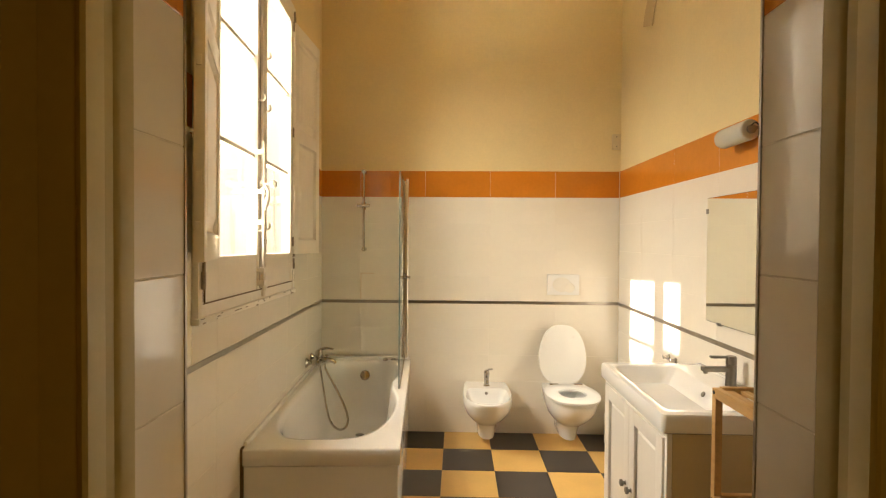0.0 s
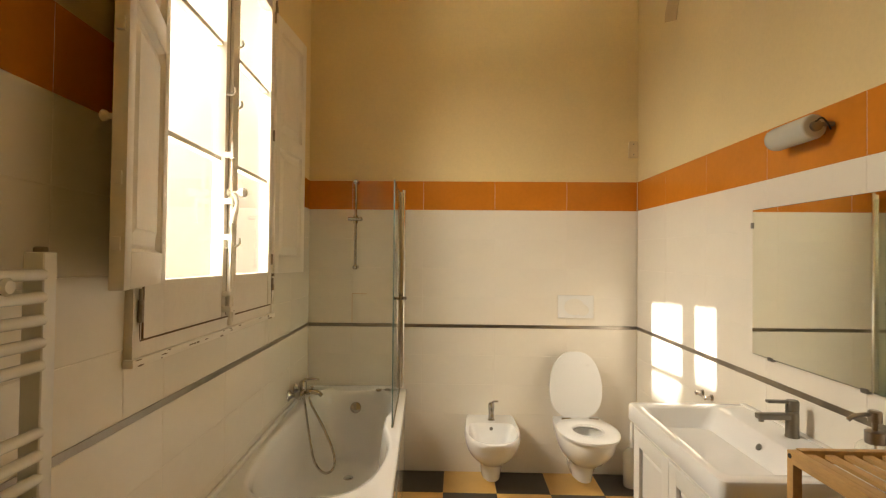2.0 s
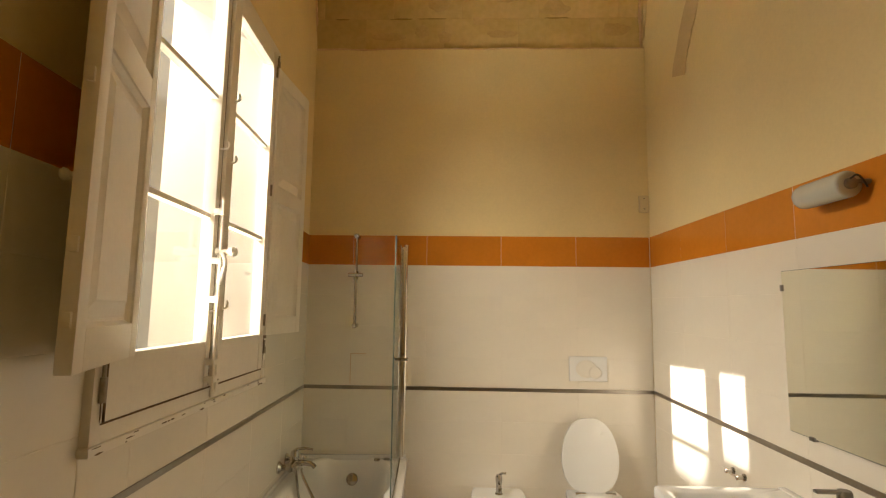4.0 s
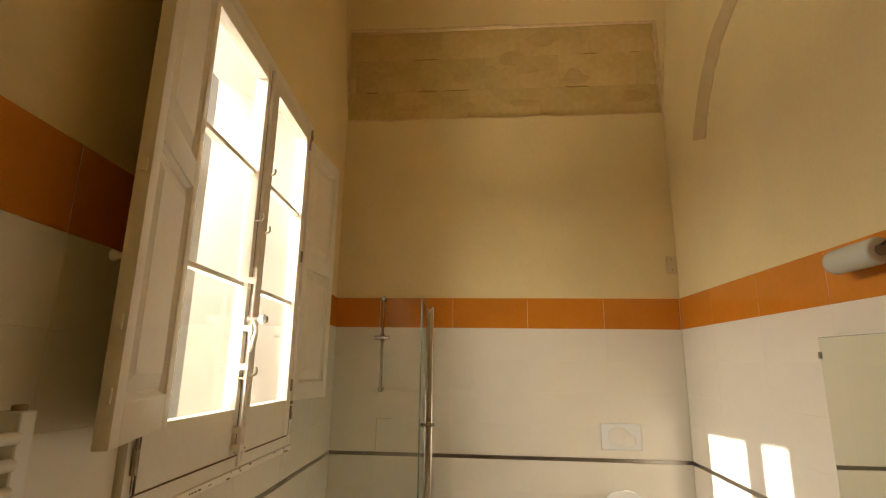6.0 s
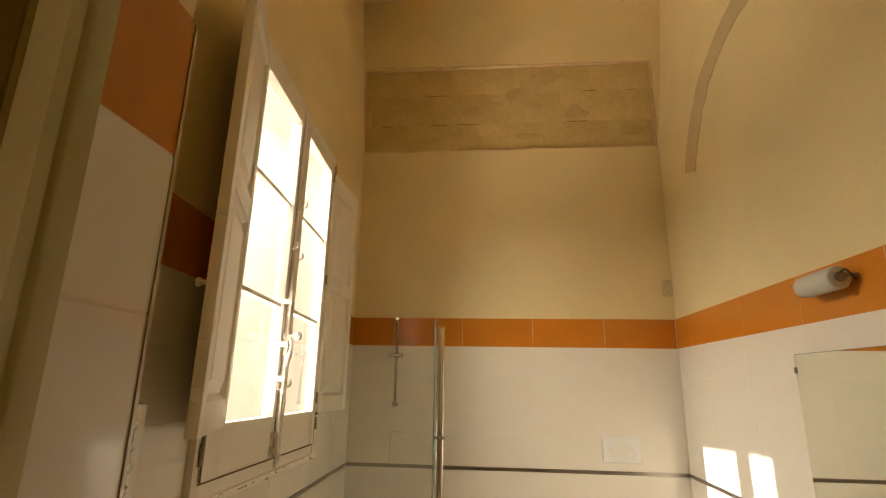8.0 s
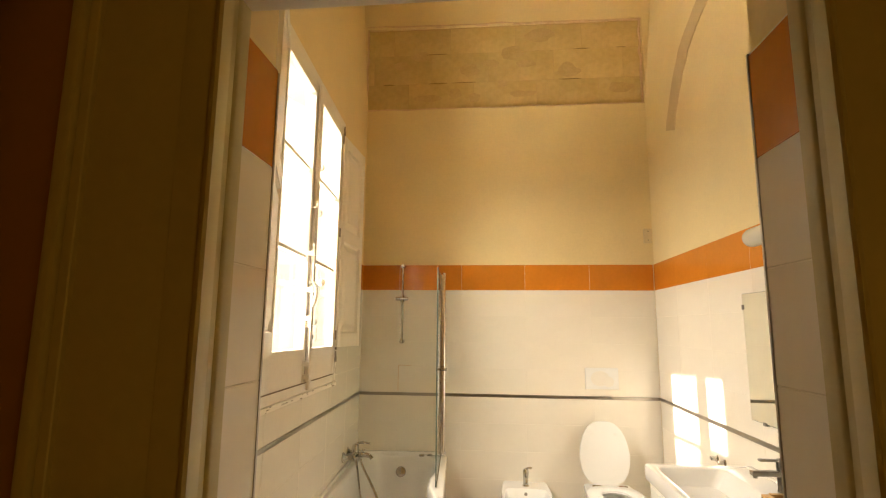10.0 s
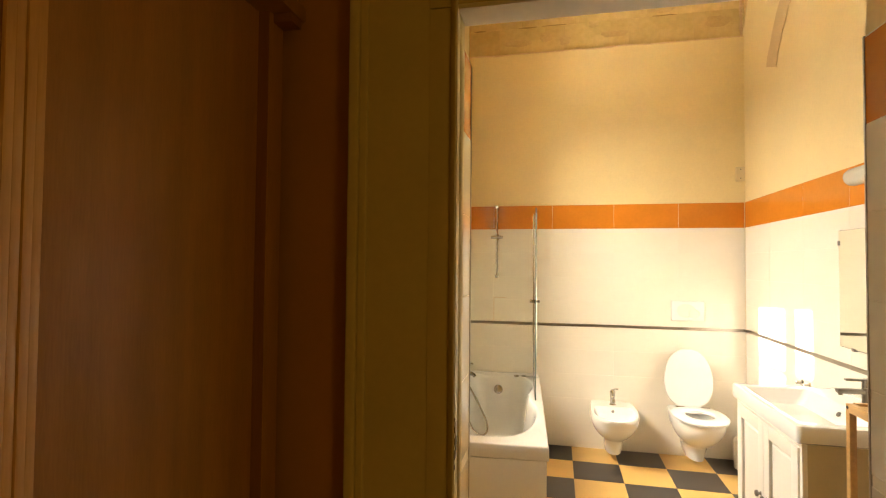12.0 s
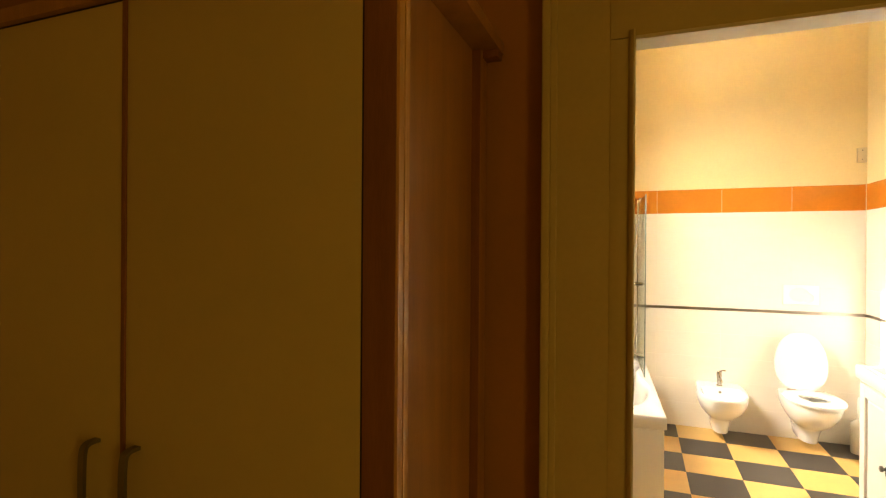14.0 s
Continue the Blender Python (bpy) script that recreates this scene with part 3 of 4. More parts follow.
# ---------------------------------------------------------------- wardrobe in the hall
def wardrobe():
    w = thing("wardrobe", pose(0, 0, 0), "tall cherry wood wardrobe with plain cream doors", "wardrobe")
    x_r, yf = -0.734, 0.038
    part("side_panel", boxes((-0.795, -0.772, yf + 0.05, 0.62, 0.0, 2.044), bevel=0.002), M_WOOD, w)
    part("back_post", boxes((-0.812, -0.748, 0.585, 0.645, 0.0, 2.044), bevel=0.004), M_DARKWOOD, w, "dark wooden post")
    part("front_stile", boxes((-0.803, x_r - 0.004, yf, yf + 0.05, 0.0, 2.044), bevel=0.003), M_DARKWOOD, w, "dark wooden stile")
    e = bmesh.new()
    for k in range(4):
        box(e, x_r - 0.006, x_r + (0.0 if k % 2 else 0.002), yf + 0.003 + 0.0125 * k, yf + 0.0145 + 0.0125 * k, 0, 2.044, bevel=0.002)
    part("edge_band", e, M_BAND, w, "grooved edge strip coloured as if lit")
    part("top_block", boxes((-0.748, -0.702, 0.60, 0.645, 2.024, 2.045), bevel=0.003), M_DARKWOOD, w, "small dark corner block")
    # black strip painting the shade in the gap under the top
    part("top_shadow_gap", boxes((-3.05, -0.806, yf + 0.004, yf + 0.02, 2.0405, 2.0455)), M_BLACK, w, "black strip for the shade under the top")
    # lit side of the post, laid on as a strip of lighter wood
    part("post_lit_edge", boxes((-0.7495, -0.746, 0.588, 0.642, 0.0, 2.043), bevel=0.001), M_WOOD, w, "lit side of the post in lighter wood")
    part("top", boxes((-3.05, -0.700, yf - 0.012, 0.66, 2.046, 2.082), bevel=0.004), M_WOOD, w)
    part("back", boxes((-3.05, -0.816, 0.62, 0.64, 0.0, 2.044)), M_DARKWOOD, w)
    part("plinth", boxes((-3.05, -0.806, yf + 0.03, yf + 0.06, 0.0, 0.08)), M_DARKWOOD, w)
    for k, x1 in enumerate((-0.808, -1.418, -2.028)):
        x0 = x1 - 0.596
        d = part("door", boxes((x0, x1, yf + 0.002, yf + 0.022, 0.085, 2.040), bevel=0.002), M_WARDROBE, w, "plain cream door")
        hx = x0 + 0.038 if k == 0 else (x1 - 0.075 if k == 1 else x0 + 0.05)
        pts = spline([(hx, yf + 0.002, 1.045), (hx, yf - 0.022, 1.043), (hx, yf - 0.032, 1.025), (hx, yf - 0.034, 0.96), (hx, yf - 0.032, 0.895), (hx, yf - 0.022, 0.877), (hx, yf + 0.002, 0.875)], 5)
        h = bmesh.new()
        loops = []
        for i, p in enumerate(pts):
            t = (pts[min(i + 1, len(pts) - 1)] - pts[max(i - 1, 0)]).normalized()
            nrm = Vector((1, 0, 0)).cross(t)
            loops.append([p + Vector((sx * 0.009, 0, 0)) + nrm * (sy * 0.004) for sx, sy in ((-1, -1), (1, -1), (1, 1), (-1, 1))])
        loft(loops, bm=h)
        part("handle", h, M_GUN, d, "dark bow handle")
        # black strip standing in for the shade between door and neighbouring wood
        part("door_gap_shade", boxes((x1 - 0.0005, x1 + 0.005, yf + 0.004, yf + 0.0245, 0.085, 2.040)), M_BLACK, w, "black strip for the shade in the door gap")
        if k:
            part("divider", boxes((x0 + 0.597, x0 + 0.6095, yf - 0.002, yf + 0.03, 0.085, 2.040), bevel=0.002), M_DARKWOOD, w)


wardrobe()


# ---------------------------------------------------------------- bath and shower
def bathtub():
    b = thing("bathtub", LEVEL, "white shaped acrylic bathtub with a panelled front", "bathtub")
    W, L, H = 0.690, 1.735, 0.562
    k = 72
    yc = -L / 2 + 0.03

    def inner(z, grow, shift=0.0, flat=1.0):
        pts = []
        for i in range(k):
            a = 2 * math.pi * i / k
            c, s = math.cos(a), math.sin(a)
            y = math.copysign(abs(s) ** 0.68, s)
            x = math.copysign(abs(c) ** (0.64 if c > 0 else 0.42), c)
            waist = 1 - 0.20 * math.exp(-((y - 0.12) / 0.28) ** 2) if c > 0 else 1 - 0.05 * math.exp(-((y - 0.2) / 0.4) ** 2)
            pts.append(Vector((0.350 + (0.296 + grow * 0.8) * x * waist, yc + shift + (0.785 + grow * 1.2) * y * flat, z)))
        return pts

    def outer(z, e):
        pts = []
        for i in range(k):
            a = 2 * math.pi * i / k
            c, s = math.cos(a), math.sin(a)
            q = max(abs(c), abs(s))
            pts.append(Vector((W / 2 + (W / 2 + e) * max(-1, min(1, c / q)), -L / 2 + (L / 2 + e) * max(-1, min(1, s / q)), z)))
        return pts

    loops = [outer(H - 0.075, -0.004), outer(H - 0.07, 0.0), outer(H - 0.010, 0.0), outer(H - 0.003, -0.003), outer(H, -0.010)]
    loops += [inner(H + 0.002, 0.038), inner(H + 0.006, 0.024), inner(H + 0.005, 0.010), inner(H - 0.004, 0.0), inner(H - 0.03, -0.012),
              inner(H - 0.16, -0.035), inner(H - 0.30, -0.055, 0.0), inner(H - 0.37, -0.085), inner(H - 0.405, -0.13), inner(H - 0.415, -0.19)]
    part("tub", loft(loops, cap0=False), M_ACRYLIC, b, smooth=50)
    part("lip", boxes((0.002, 0.018, -L + 0.035, -0.02, H - 0.01, H + 0.022), bevel=0.006), M_ACRYLIC, b, "raised lip along the wall")
    part("lip", boxes((0.02, W - 0.01, -0.06, -0.035, H - 0.01, H + 0.022), bevel=0.006), M_ACRYLIC, b, "raised lip along the wall")
    part("end_panel", boxes((0.012, W - 0.012, -L + 0.006, -L + 0.026, 0.0, H - 0.078), bevel=0.004), M_ACRYLIC, b)
    part("side_panel", boxes((W - 0.03, W - 0.010, -L + 0.03, -0.02, 0.0, H - 0.078), bevel=0.004), M_ACRYLIC, b)
    part("corner_gap", boxes((-0.004, 0.010, -L - 0.003, -L + 0.03, 0.0, H + 0.004)), M_CHIP, b, "dark open joint at the wall")
    ov = turned([(0.0, 0.036), (0.008, 0.037), (0.014, 0.033), (0.016, 0.02)], "y", (0, 0, 0), 24)
    o = part("overflow_cap", ov, M_CHROME, b, "round chrome overflow cap")
    o.matrix_local = pose(0.350, -0.118, 0.455, 14, 0, 180)
    dr = turned([(0.0, 0.03), (0.004, 0.03), (0.006, 0.022)], "z", (0.36, -0.50, H - 0.4145), 20)
    part("drain", dr, M_CHROME, b, "chrome drain")
    return b


bathtub()
for k, (x, y) in enumerate(((0.50, -0.10), (0.56, -0.095))):
    tagged(part("drain_plug", turned([(0.0, 0.020), (0.008, 0.021), (0.012, 0.017), (0.013, 0.006)], "z", (0, 0, 0), 18), M_GUN if k else M_CHROME, None),
           "small dark round plug lying on the bath rim", "plug", "bath plugs").matrix_world = LEVEL @ pose(x, y, 0.5625)


def bath_mixer():
    m = thing("bath_mixer", LEVEL @ pose(0.0, -0.44, 0.645), "chrome wall mixer with lever and hose above the bath", "tap")
    for y in (-0.075, 0.075):
        part("wall_flange", turned([(0.0, 0.034), (0.006, 0.034), (0.022, 0.016), (0.04, 0.014), (0.05, 0.020), (0.066, 0.020)], "x", (0, y, 0), 20), M_CHROME, m)
    body = turned([(-0.098, 0.012), (-0.095, 0.021), (-0.05, 0.023), (-0.04, 0.027), (0.04, 0.027), (0.05, 0.023), (0.095, 0.021), (0.098, 0.012)], "y", (0.07, 0, 0), 20)
    part("body", body, M_CHROME, m)
    part("cartridge", turned([(0.0, 0.024), (0.045, 0.025), (0.055, 0.022), (0.062, 0.012)], "z", (0.07, 0, 0.01), 20), M_CHROME, m)
    part("lever", tube(spline([(0.07, 0, 0.066), (0.09, 0, 0.078), (0.13, 0, 0.082), (0.17, 0, 0.076)]), [0.011] * 8 + [0.008] * 8 + [0.006] * 9, 10), M_CHROME, m)
    part("spout", tube(spline([(0.08, 0, -0.002), (0.12, 0, 0.004), (0.165, 0, -0.004), (0.185, 0, -0.022)]), [0.019] * 8 + [0.016] * 8 + [0.013] * 9, 14), M_CHROME, m)
    part("diverter", turned([(0.0, 0.006), (0.012, 0.006), (0.014, 0.011), (0.024, 0.010)], "z", (0.125, 0, 0.015), 14), M_CHROME, m)
    hose = spline([(0.075, 0.0, -0.025), (0.09, -0.01, -0.10), (0.125, -0.05, -0.26), (0.17, -0.12, -0.375), (0.24, -0.20, -0.405), (0.29, -0.20, -0.385), (0.285, -0.13, -0.33), (0.21, -0.06, -0.20), (0.13, -0.03, -0.07), (0.115, -0.02, -0.02)], 12)
    part("hose", tube(hose, 0.0078, 10), M_CHROME, m, "ribbed metal hose")
    part("hose_nut", turned([(-0.045, 0.010), (-0.02, 0.011)], "z", (0.075, 0, 0), 12), M_CHROME, m)


bath_mixer()


def shower_rail():
    s = thing("shower_rail", pose(-0.640, YB, 0), "chrome shower riser rail with a sliding holder", "shower rail")
    part("rail", turned([(1.40, 0.0095), (1.985, 0.0095)], "z", (0, -0.055, 0), 14), M_CHROME, s)
    for z in (1.40, 1.985):
        part("bracket", turned([(-0.075, 0.010), (-0.070, 0.017), (-0.035, 0.017), (-0.03, 0.013), (0.0, 0.015)], "y", (0, 0, z), 16), M_CHROME, s)
    sl = turned([(1.70, 0.016), (1.755, 0.016)], "z", (0, -0.055, 0), 16)
    turned([(-0.05, 0.009), (-0.045, 0.013), (0.045, 0.013), (0.05, 0.009)], "x", (0, -0.075, 1.728), 14, sl)
    part("slider", sl, M_CHROME, s)


shower_rail()


def bath_screen():
    s = thing("bath_screen", LEVEL @ pose(0.665, -0.02, 0), "clear glass bath screen with a chrome wall profile", "shower screen")
    z0, z1, d = 0.566, 1.890, 0.84
    g = part("pane", boxes((-0.028, -0.022, -d, -0.02, z0 + 0.005, z1)), M_SCREEN, s, "clear glass")
    g.visible_shadow = False
    part("pane_edge", boxes((-0.0285, -0.0215, -d - 0.003, -d + 0.0005, z0 + 0.005, z1)), M_SCREENEDGE, s, "dark polished glass edge")
    pr = bmesh.new()
    turned([(z0 + 0.005, 0.013), (1.922, 0.013)], "z", (-0.008, -0.03, 0), 16, pr)
    box(pr, -0.034, -0.012, -0.045, 0.0, z0 + 0.005, 1.922, bevel=0.004)
    turned([(1.917, 0.015), (1.935, 0.015)], "z", (-0.008, -0.03, 0), 16, pr)
    part("wall_profile", pr, M_ALU, s)
    part("seal", boxes((-0.031, -0.019, -d, -0.04, z0, z0 + 0.008), bevel=0.002), M_CHROME, s)
    kb = turned([(-0.06, 0.012), (-0.052, 0.015), (-0.03, 0.012), (0.0, 0.009), (0.018, 0.012), (0.022, 0.009)], "x", (0, -0.18, 1.20), 14)
    part("knob", kb, M_CHROME, s)


bath_screen()


# ---------------------------------------------------------------- bidet and toilet
def d_loop(cx, cy, hx, hy, z, k=56, narrow=0.08):
    """Plan of a bowl: nearly square towards the wall, round towards the room."""
    out = []
    for i in range(k):
        a = 2 * math.pi * i / k
        c, q = math.cos(a), math.sin(a)
        power = 7.0 if q > 0 else 2.25
        x = math.copysign(abs(c) ** (2 / power), c)
        y = math.copysign(abs(q) ** (2 / power), q)
        out.append(Vector((cx + hx * x * (1 - narrow * max(0, y)), cy + hy * y, z)))
    return out


def bowl_loops(profile, cx, k=56):
    out = []
    for z, w, f in profile:
        hy = (f + 0.03) / 2
        out.append(d_loop(cx, YB + 0.03 - hy, w / 2, hy, z, k))
    return out


BODY = [(0.072, 0.10, 0.27), (0.080, 0.125, 0.30), (0.13, 0.14, 0.315), (0.185, 0.165, 0.345), (0.205, 0.20, 0.375), (0.235, 0.255, 0.43), (0.275, 0.305, 0.485), (0.325, 0.34, 0.53), (0.372, 0.352, 0.548)]


def bidet():
    b = thing("bidet", pose(0, 0, -0.015), "white wall-hung ceramic bidet", "bidet")
    cx = 0.288
    rows = bowl_loops(BODY + [(0.380, 0.345, 0.556), (0.400, 0.346, 0.56), (0.407, 0.338, 0.554)], cx)
    for z, hx, y0, y1 in ((0.407, 0.153, 3.460, 3.832), (0.400, 0.148, 3.468, 3.828), (0.36, 0.132, 3.492, 3.820), (0.30, 0.10, 3.54, 3.79), (0.275, 0.05, 3.62, 3.74)):
        rows.append(d_loop(cx, (y0 + y1) / 2, hx, (y1 - y0) / 2, z))
    part("bowl", loft(rows), M_CERAMIC, b, smooth=50)
    oh = turned([(0.0, 0.011), (0.004, 0.0115), (0.006, 0.007)], "y", (0, 0, 0), 14)
    o = part("overflow", oh, M_GUN, b, "dark overflow hole")
    o.matrix_local = pose(cx, 3.823, 0.372, 165, 0, 0)
    part("drain", turned([(0.0, 0.02), (0.004, 0.02)], "z", (cx, 3.68, 0.275), 16), M_CHROME, b)
    t = thing("bidet_tap", pose(cx + 0.005, 3.895, 0.390), "small chrome bidet mixer tap", "tap")
    bd = turned([(0.0, 0.025), (0.006, 0.025), (0.012, 0.019), (0.06, 0.018), (0.085, 0.021), (0.105, 0.021), (0.118, 0.014)], "z", (0, 0, 0), 20)
    part("body", bd, M_CHROME, t)
    part("spout", tube(spline([(0, -0.005, 0.05), (0, -0.045, 0.066), (0, -0.085, 0.06), (0, -0.10, 0.046)]), 0.0115, 12), M_CHROME, t)
    part("lever", tube(spline([(0, 0.01, 0.112), (0.02, 0.0, 0.124), (0.045, -0.005, 0.126)]), 0.0065, 10), M_CHROME, t)


bidet()


def toilet():
    w = thing("toilet", pose(0, 0, -0.012), "white wall-hung toilet with its lid up", "toilet")
    cx = 0.875
    rows = bowl_loops(BODY + [(0.395, 0.356, 0.552), (0.404, 0.348, 0.545)], cx)
    for z, hx, y0, y1 in ((0.404, 0.125, 3.51, 3.83), (0.39, 0.112, 3.52, 3.82), (0.30, 0.09, 3.55, 3.78), (0.24, 0.05, 3.60, 3.70)):
        rows.append(super_loop(cx, (y0 + y1) / 2, hx, (y1 - y0) / 2, z, 2.3, 56, 0.1))
    part("bowl", loft(rows), M_CERAMIC, w, smooth=50)
    seat = []
    for z, g in ((0.408, -0.004), (0.411, 0.003), (0.424, 0.004), (0.431, -0.005)):
        seat.append(super_loop(cx, 3.655, 0.184 + g, 0.225 + g, z, 2.5, 56, 0.12))
    for z, g in ((0.432, 0.022), (0.428, 0.006), (0.414, 0.0), (0.408, 0.004)):
        seat.append(super_loop(cx, 3.655, 0.090 + g, 0.112 + g, z, 2.3, 56, 0.12))
    bm = loft(seat + [seat[0]], False, False)
    bmesh.ops.remove_doubles(bm, verts=bm.verts, dist=0.00001)
    part("seat", bm, M_PLASTIC, w, smooth=50)
    lid = []
    for y, g in ((-0.012, -0.010), (-0.010, 0.0), (0.004, 0.001), (0.012, -0.012), (0.014, -0.06)):
        lp = super_loop(0, 0, 0.174 + g, 0.218 + g, 0, 2.6, 56, 0.0)
        lid.append([Vector((p.x * (1 - 0.17 * max(0, p.y / 0.218)), y, p.y)) for p in lp])
    ld = part("lid", loft(lid), M_PLASTIC, w, "raised white plastic lid", smooth=50)
    ld.matrix_local = pose(cx - 0.020, 3.915, 0.640, -7, 0, 0)
    for dx in (-0.09, 0.09):
        part("bumper", turned([(0, 0.011), (0.006, 0.010)], "y", (dx * 0.9, -0.018, 0.13), 12), M_PLASTIC, ld, "small round buffer")
        part("hinge", turned([(-0.03, 0.011), (0.03, 0.011)], "x", (cx + dx, 3.868, 0.425), 14), M_CHROME, w)


toilet()


def flush_plate():
    f = thing("flush_plate", pose(0.872, YB, 1.142), "white dual-flush plate set in the tiled wall", "flush plate")
    part("plate", boxes((-0.121, 0.121, -0.012, 0.0, -0.078, 0.078), bevel=0.005, seg=3), M_PLASTIC, f)
    for x, z, rx, rz, q in ((-0.012, 0.0, 0.068, 0.056, 0.0), (0.046, -0.022, 0.040, 0.038, 0.003)):
        ring = loft([circle((x, -0.0125 - q, z), rx, "y", 36, rz), circle((x, -0.015 - q, z), rx, "y", 36, rz), circle((x, -0.015 - q, z), rx - 0.0025, "y", 36, rz - 0.0025), circle((x, -0.0128 - q, z), rx - 0.0035, "y", 36, rz - 0.0035), circle((x, -0.0135 - q, z), rx - 0.008, "y", 36, rz - 0.008)], True, True)
        part("button", ring, M_CAB, f, "oval flush button")


flush_plate()
tagged(part("toilet_brush_holder", turned([(0.0, 0.048), (0.01, 0.052), (0.20, 0.055), (0.22, 0.05), (0.24, 0.03), (0.25, 0.012), (0.40, 0.011), (0.41, 0.006)], "z", (0, 0, 0), 24), M_PLASTIC),
       "white plastic toilet brush holder on the floor", "brush holder").matrix_world = pose(1.20, 3.83, 0.0)


def paper_holder():
    p = thing("paper_holder", pose(XR, 3.02, 0.812) @ Matrix.Scale(0.68, 4), "small chrome paper roll holder on the tiles", "paper holder")
    for y in (-0.075, 0.06):
        part("post", turned([(-0.055, 0.012), (-0.05, 0.017), (-0.012, 0.014), (-0.008, 0.022), (0.0, 0.024)], "x", (0, y, 0), 18), M_CHROME, p)
    part("bar", turned([(-0.085, 0.007), (0.07, 0.007)], "y", (-0.045, 0, 0), 12), M_CHROME, p)


paper_holder()


def switch_box():
    s = thing("junction_box", pose(1.258, YB + 0.004, 2.222), "small cream junction box cover on plaster", "box cover")
    part("cover", boxes((-0.030, 0.030, -0.022, 0.004, -0.056, 0.056), bevel=0.005), M_BOX, s)
    for z in (-0.035, 0.035):
        part("screw", turned([(-0.0245, 0.004), (-0.021, 0.005)], "y", (0, 0, z), 10), M_HINGE, s)


switch_box()
hp = thing("access_panel", pose(0, YB, 0), "tile access panel outlined by a thin joint", "access panel")
for it in ((-0.672, -0.668, -0.0012, 0.001, 1.02, 1.218), (-0.672, -0.57, -0.0012, 0.001, 1.214, 1.218)):
    part("joint", boxes(it), M_EDGE, hp, "thin brownish joint")


# ---------------------------------------------------------------- washbasin, mirror, lamp, shelf
VY0, VY1, VX = 1.914, 2.690, 0.793


def vanity():
    v = thing("vanity_cabinet", pose(0, 0, 0), "white two-door vanity cabinet with framed doors", "cabinet")
    x0, y0, y1, zt = VX + 0.040, VY0 + 0.012, VY1 - 0.012, 0.790
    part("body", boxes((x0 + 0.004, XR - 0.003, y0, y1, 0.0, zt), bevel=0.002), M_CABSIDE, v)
    f = bmesh.new()
    for it in ((x0 - 0.016, x0 + 0.003, y0, y0 + 0.02, 0.0, zt), (x0 - 0.016, x0 + 0.003, y1 - 0.02, y1, 0.0, zt), (x0 - 0.016, x0 + 0.003, y0 + 0.02, y1 - 0.02, zt - 0.018, zt), (x0 - 0.016, x0 + 0.003, y0 + 0.02, y1 - 0.02, 0.0, 0.07)):
        box(f, *it, bevel=0.002)
    part("front_frame", f, M_CAB, v)
    ym = (y0 + y1) / 2
    for a, b, ky in ((y0 + 0.023, ym - 0.0015, ym - 0.035), (ym + 0.0015, y1 - 0.023, ym + 0.035)):
        d = bmesh.new()
        z0, z1, s = 0.073, zt - 0.021, 0.062
        for it in ((a, a + s, z0, z1), (b - s, b, z0, z1), (a + s, b - s, z0, z0 + s), (a + s, b - s, z1 - s, z1)):
            box(d, x0 - 0.024, x0 - 0.004, *it, bevel=0.0035)
        dr = part("door", d, M_CAB, v)
        pn = []
        for inset, x in ((0, x0 - 0.010), (0.012, x0 - 0.010), (0.02, x0 - 0.016), (0.05, x0 - 0.018)):
            pn.append([Vector((x, a + s + inset, z0 + s + inset)), Vector((x, b - s - inset, z0 + s + inset)), Vector((x, b - s - inset, z1 - s - inset)), Vector((x, a + s + inset, z1 - s - inset))])
        part("panel", loft(pn), M_CAB, dr, smooth=20)
        part("knob", turned([(-0.050, 0.008), (-0.047, 0.014), (-0.038, 0.015), (-0.033, 0.007), (-0.026, 0.006), (-0.024, 0.011), (-0.023, 0.011)], "x", (x0, ky, 0.42), 16), M_GUN, dr, "round dark metal knob")


vanity()


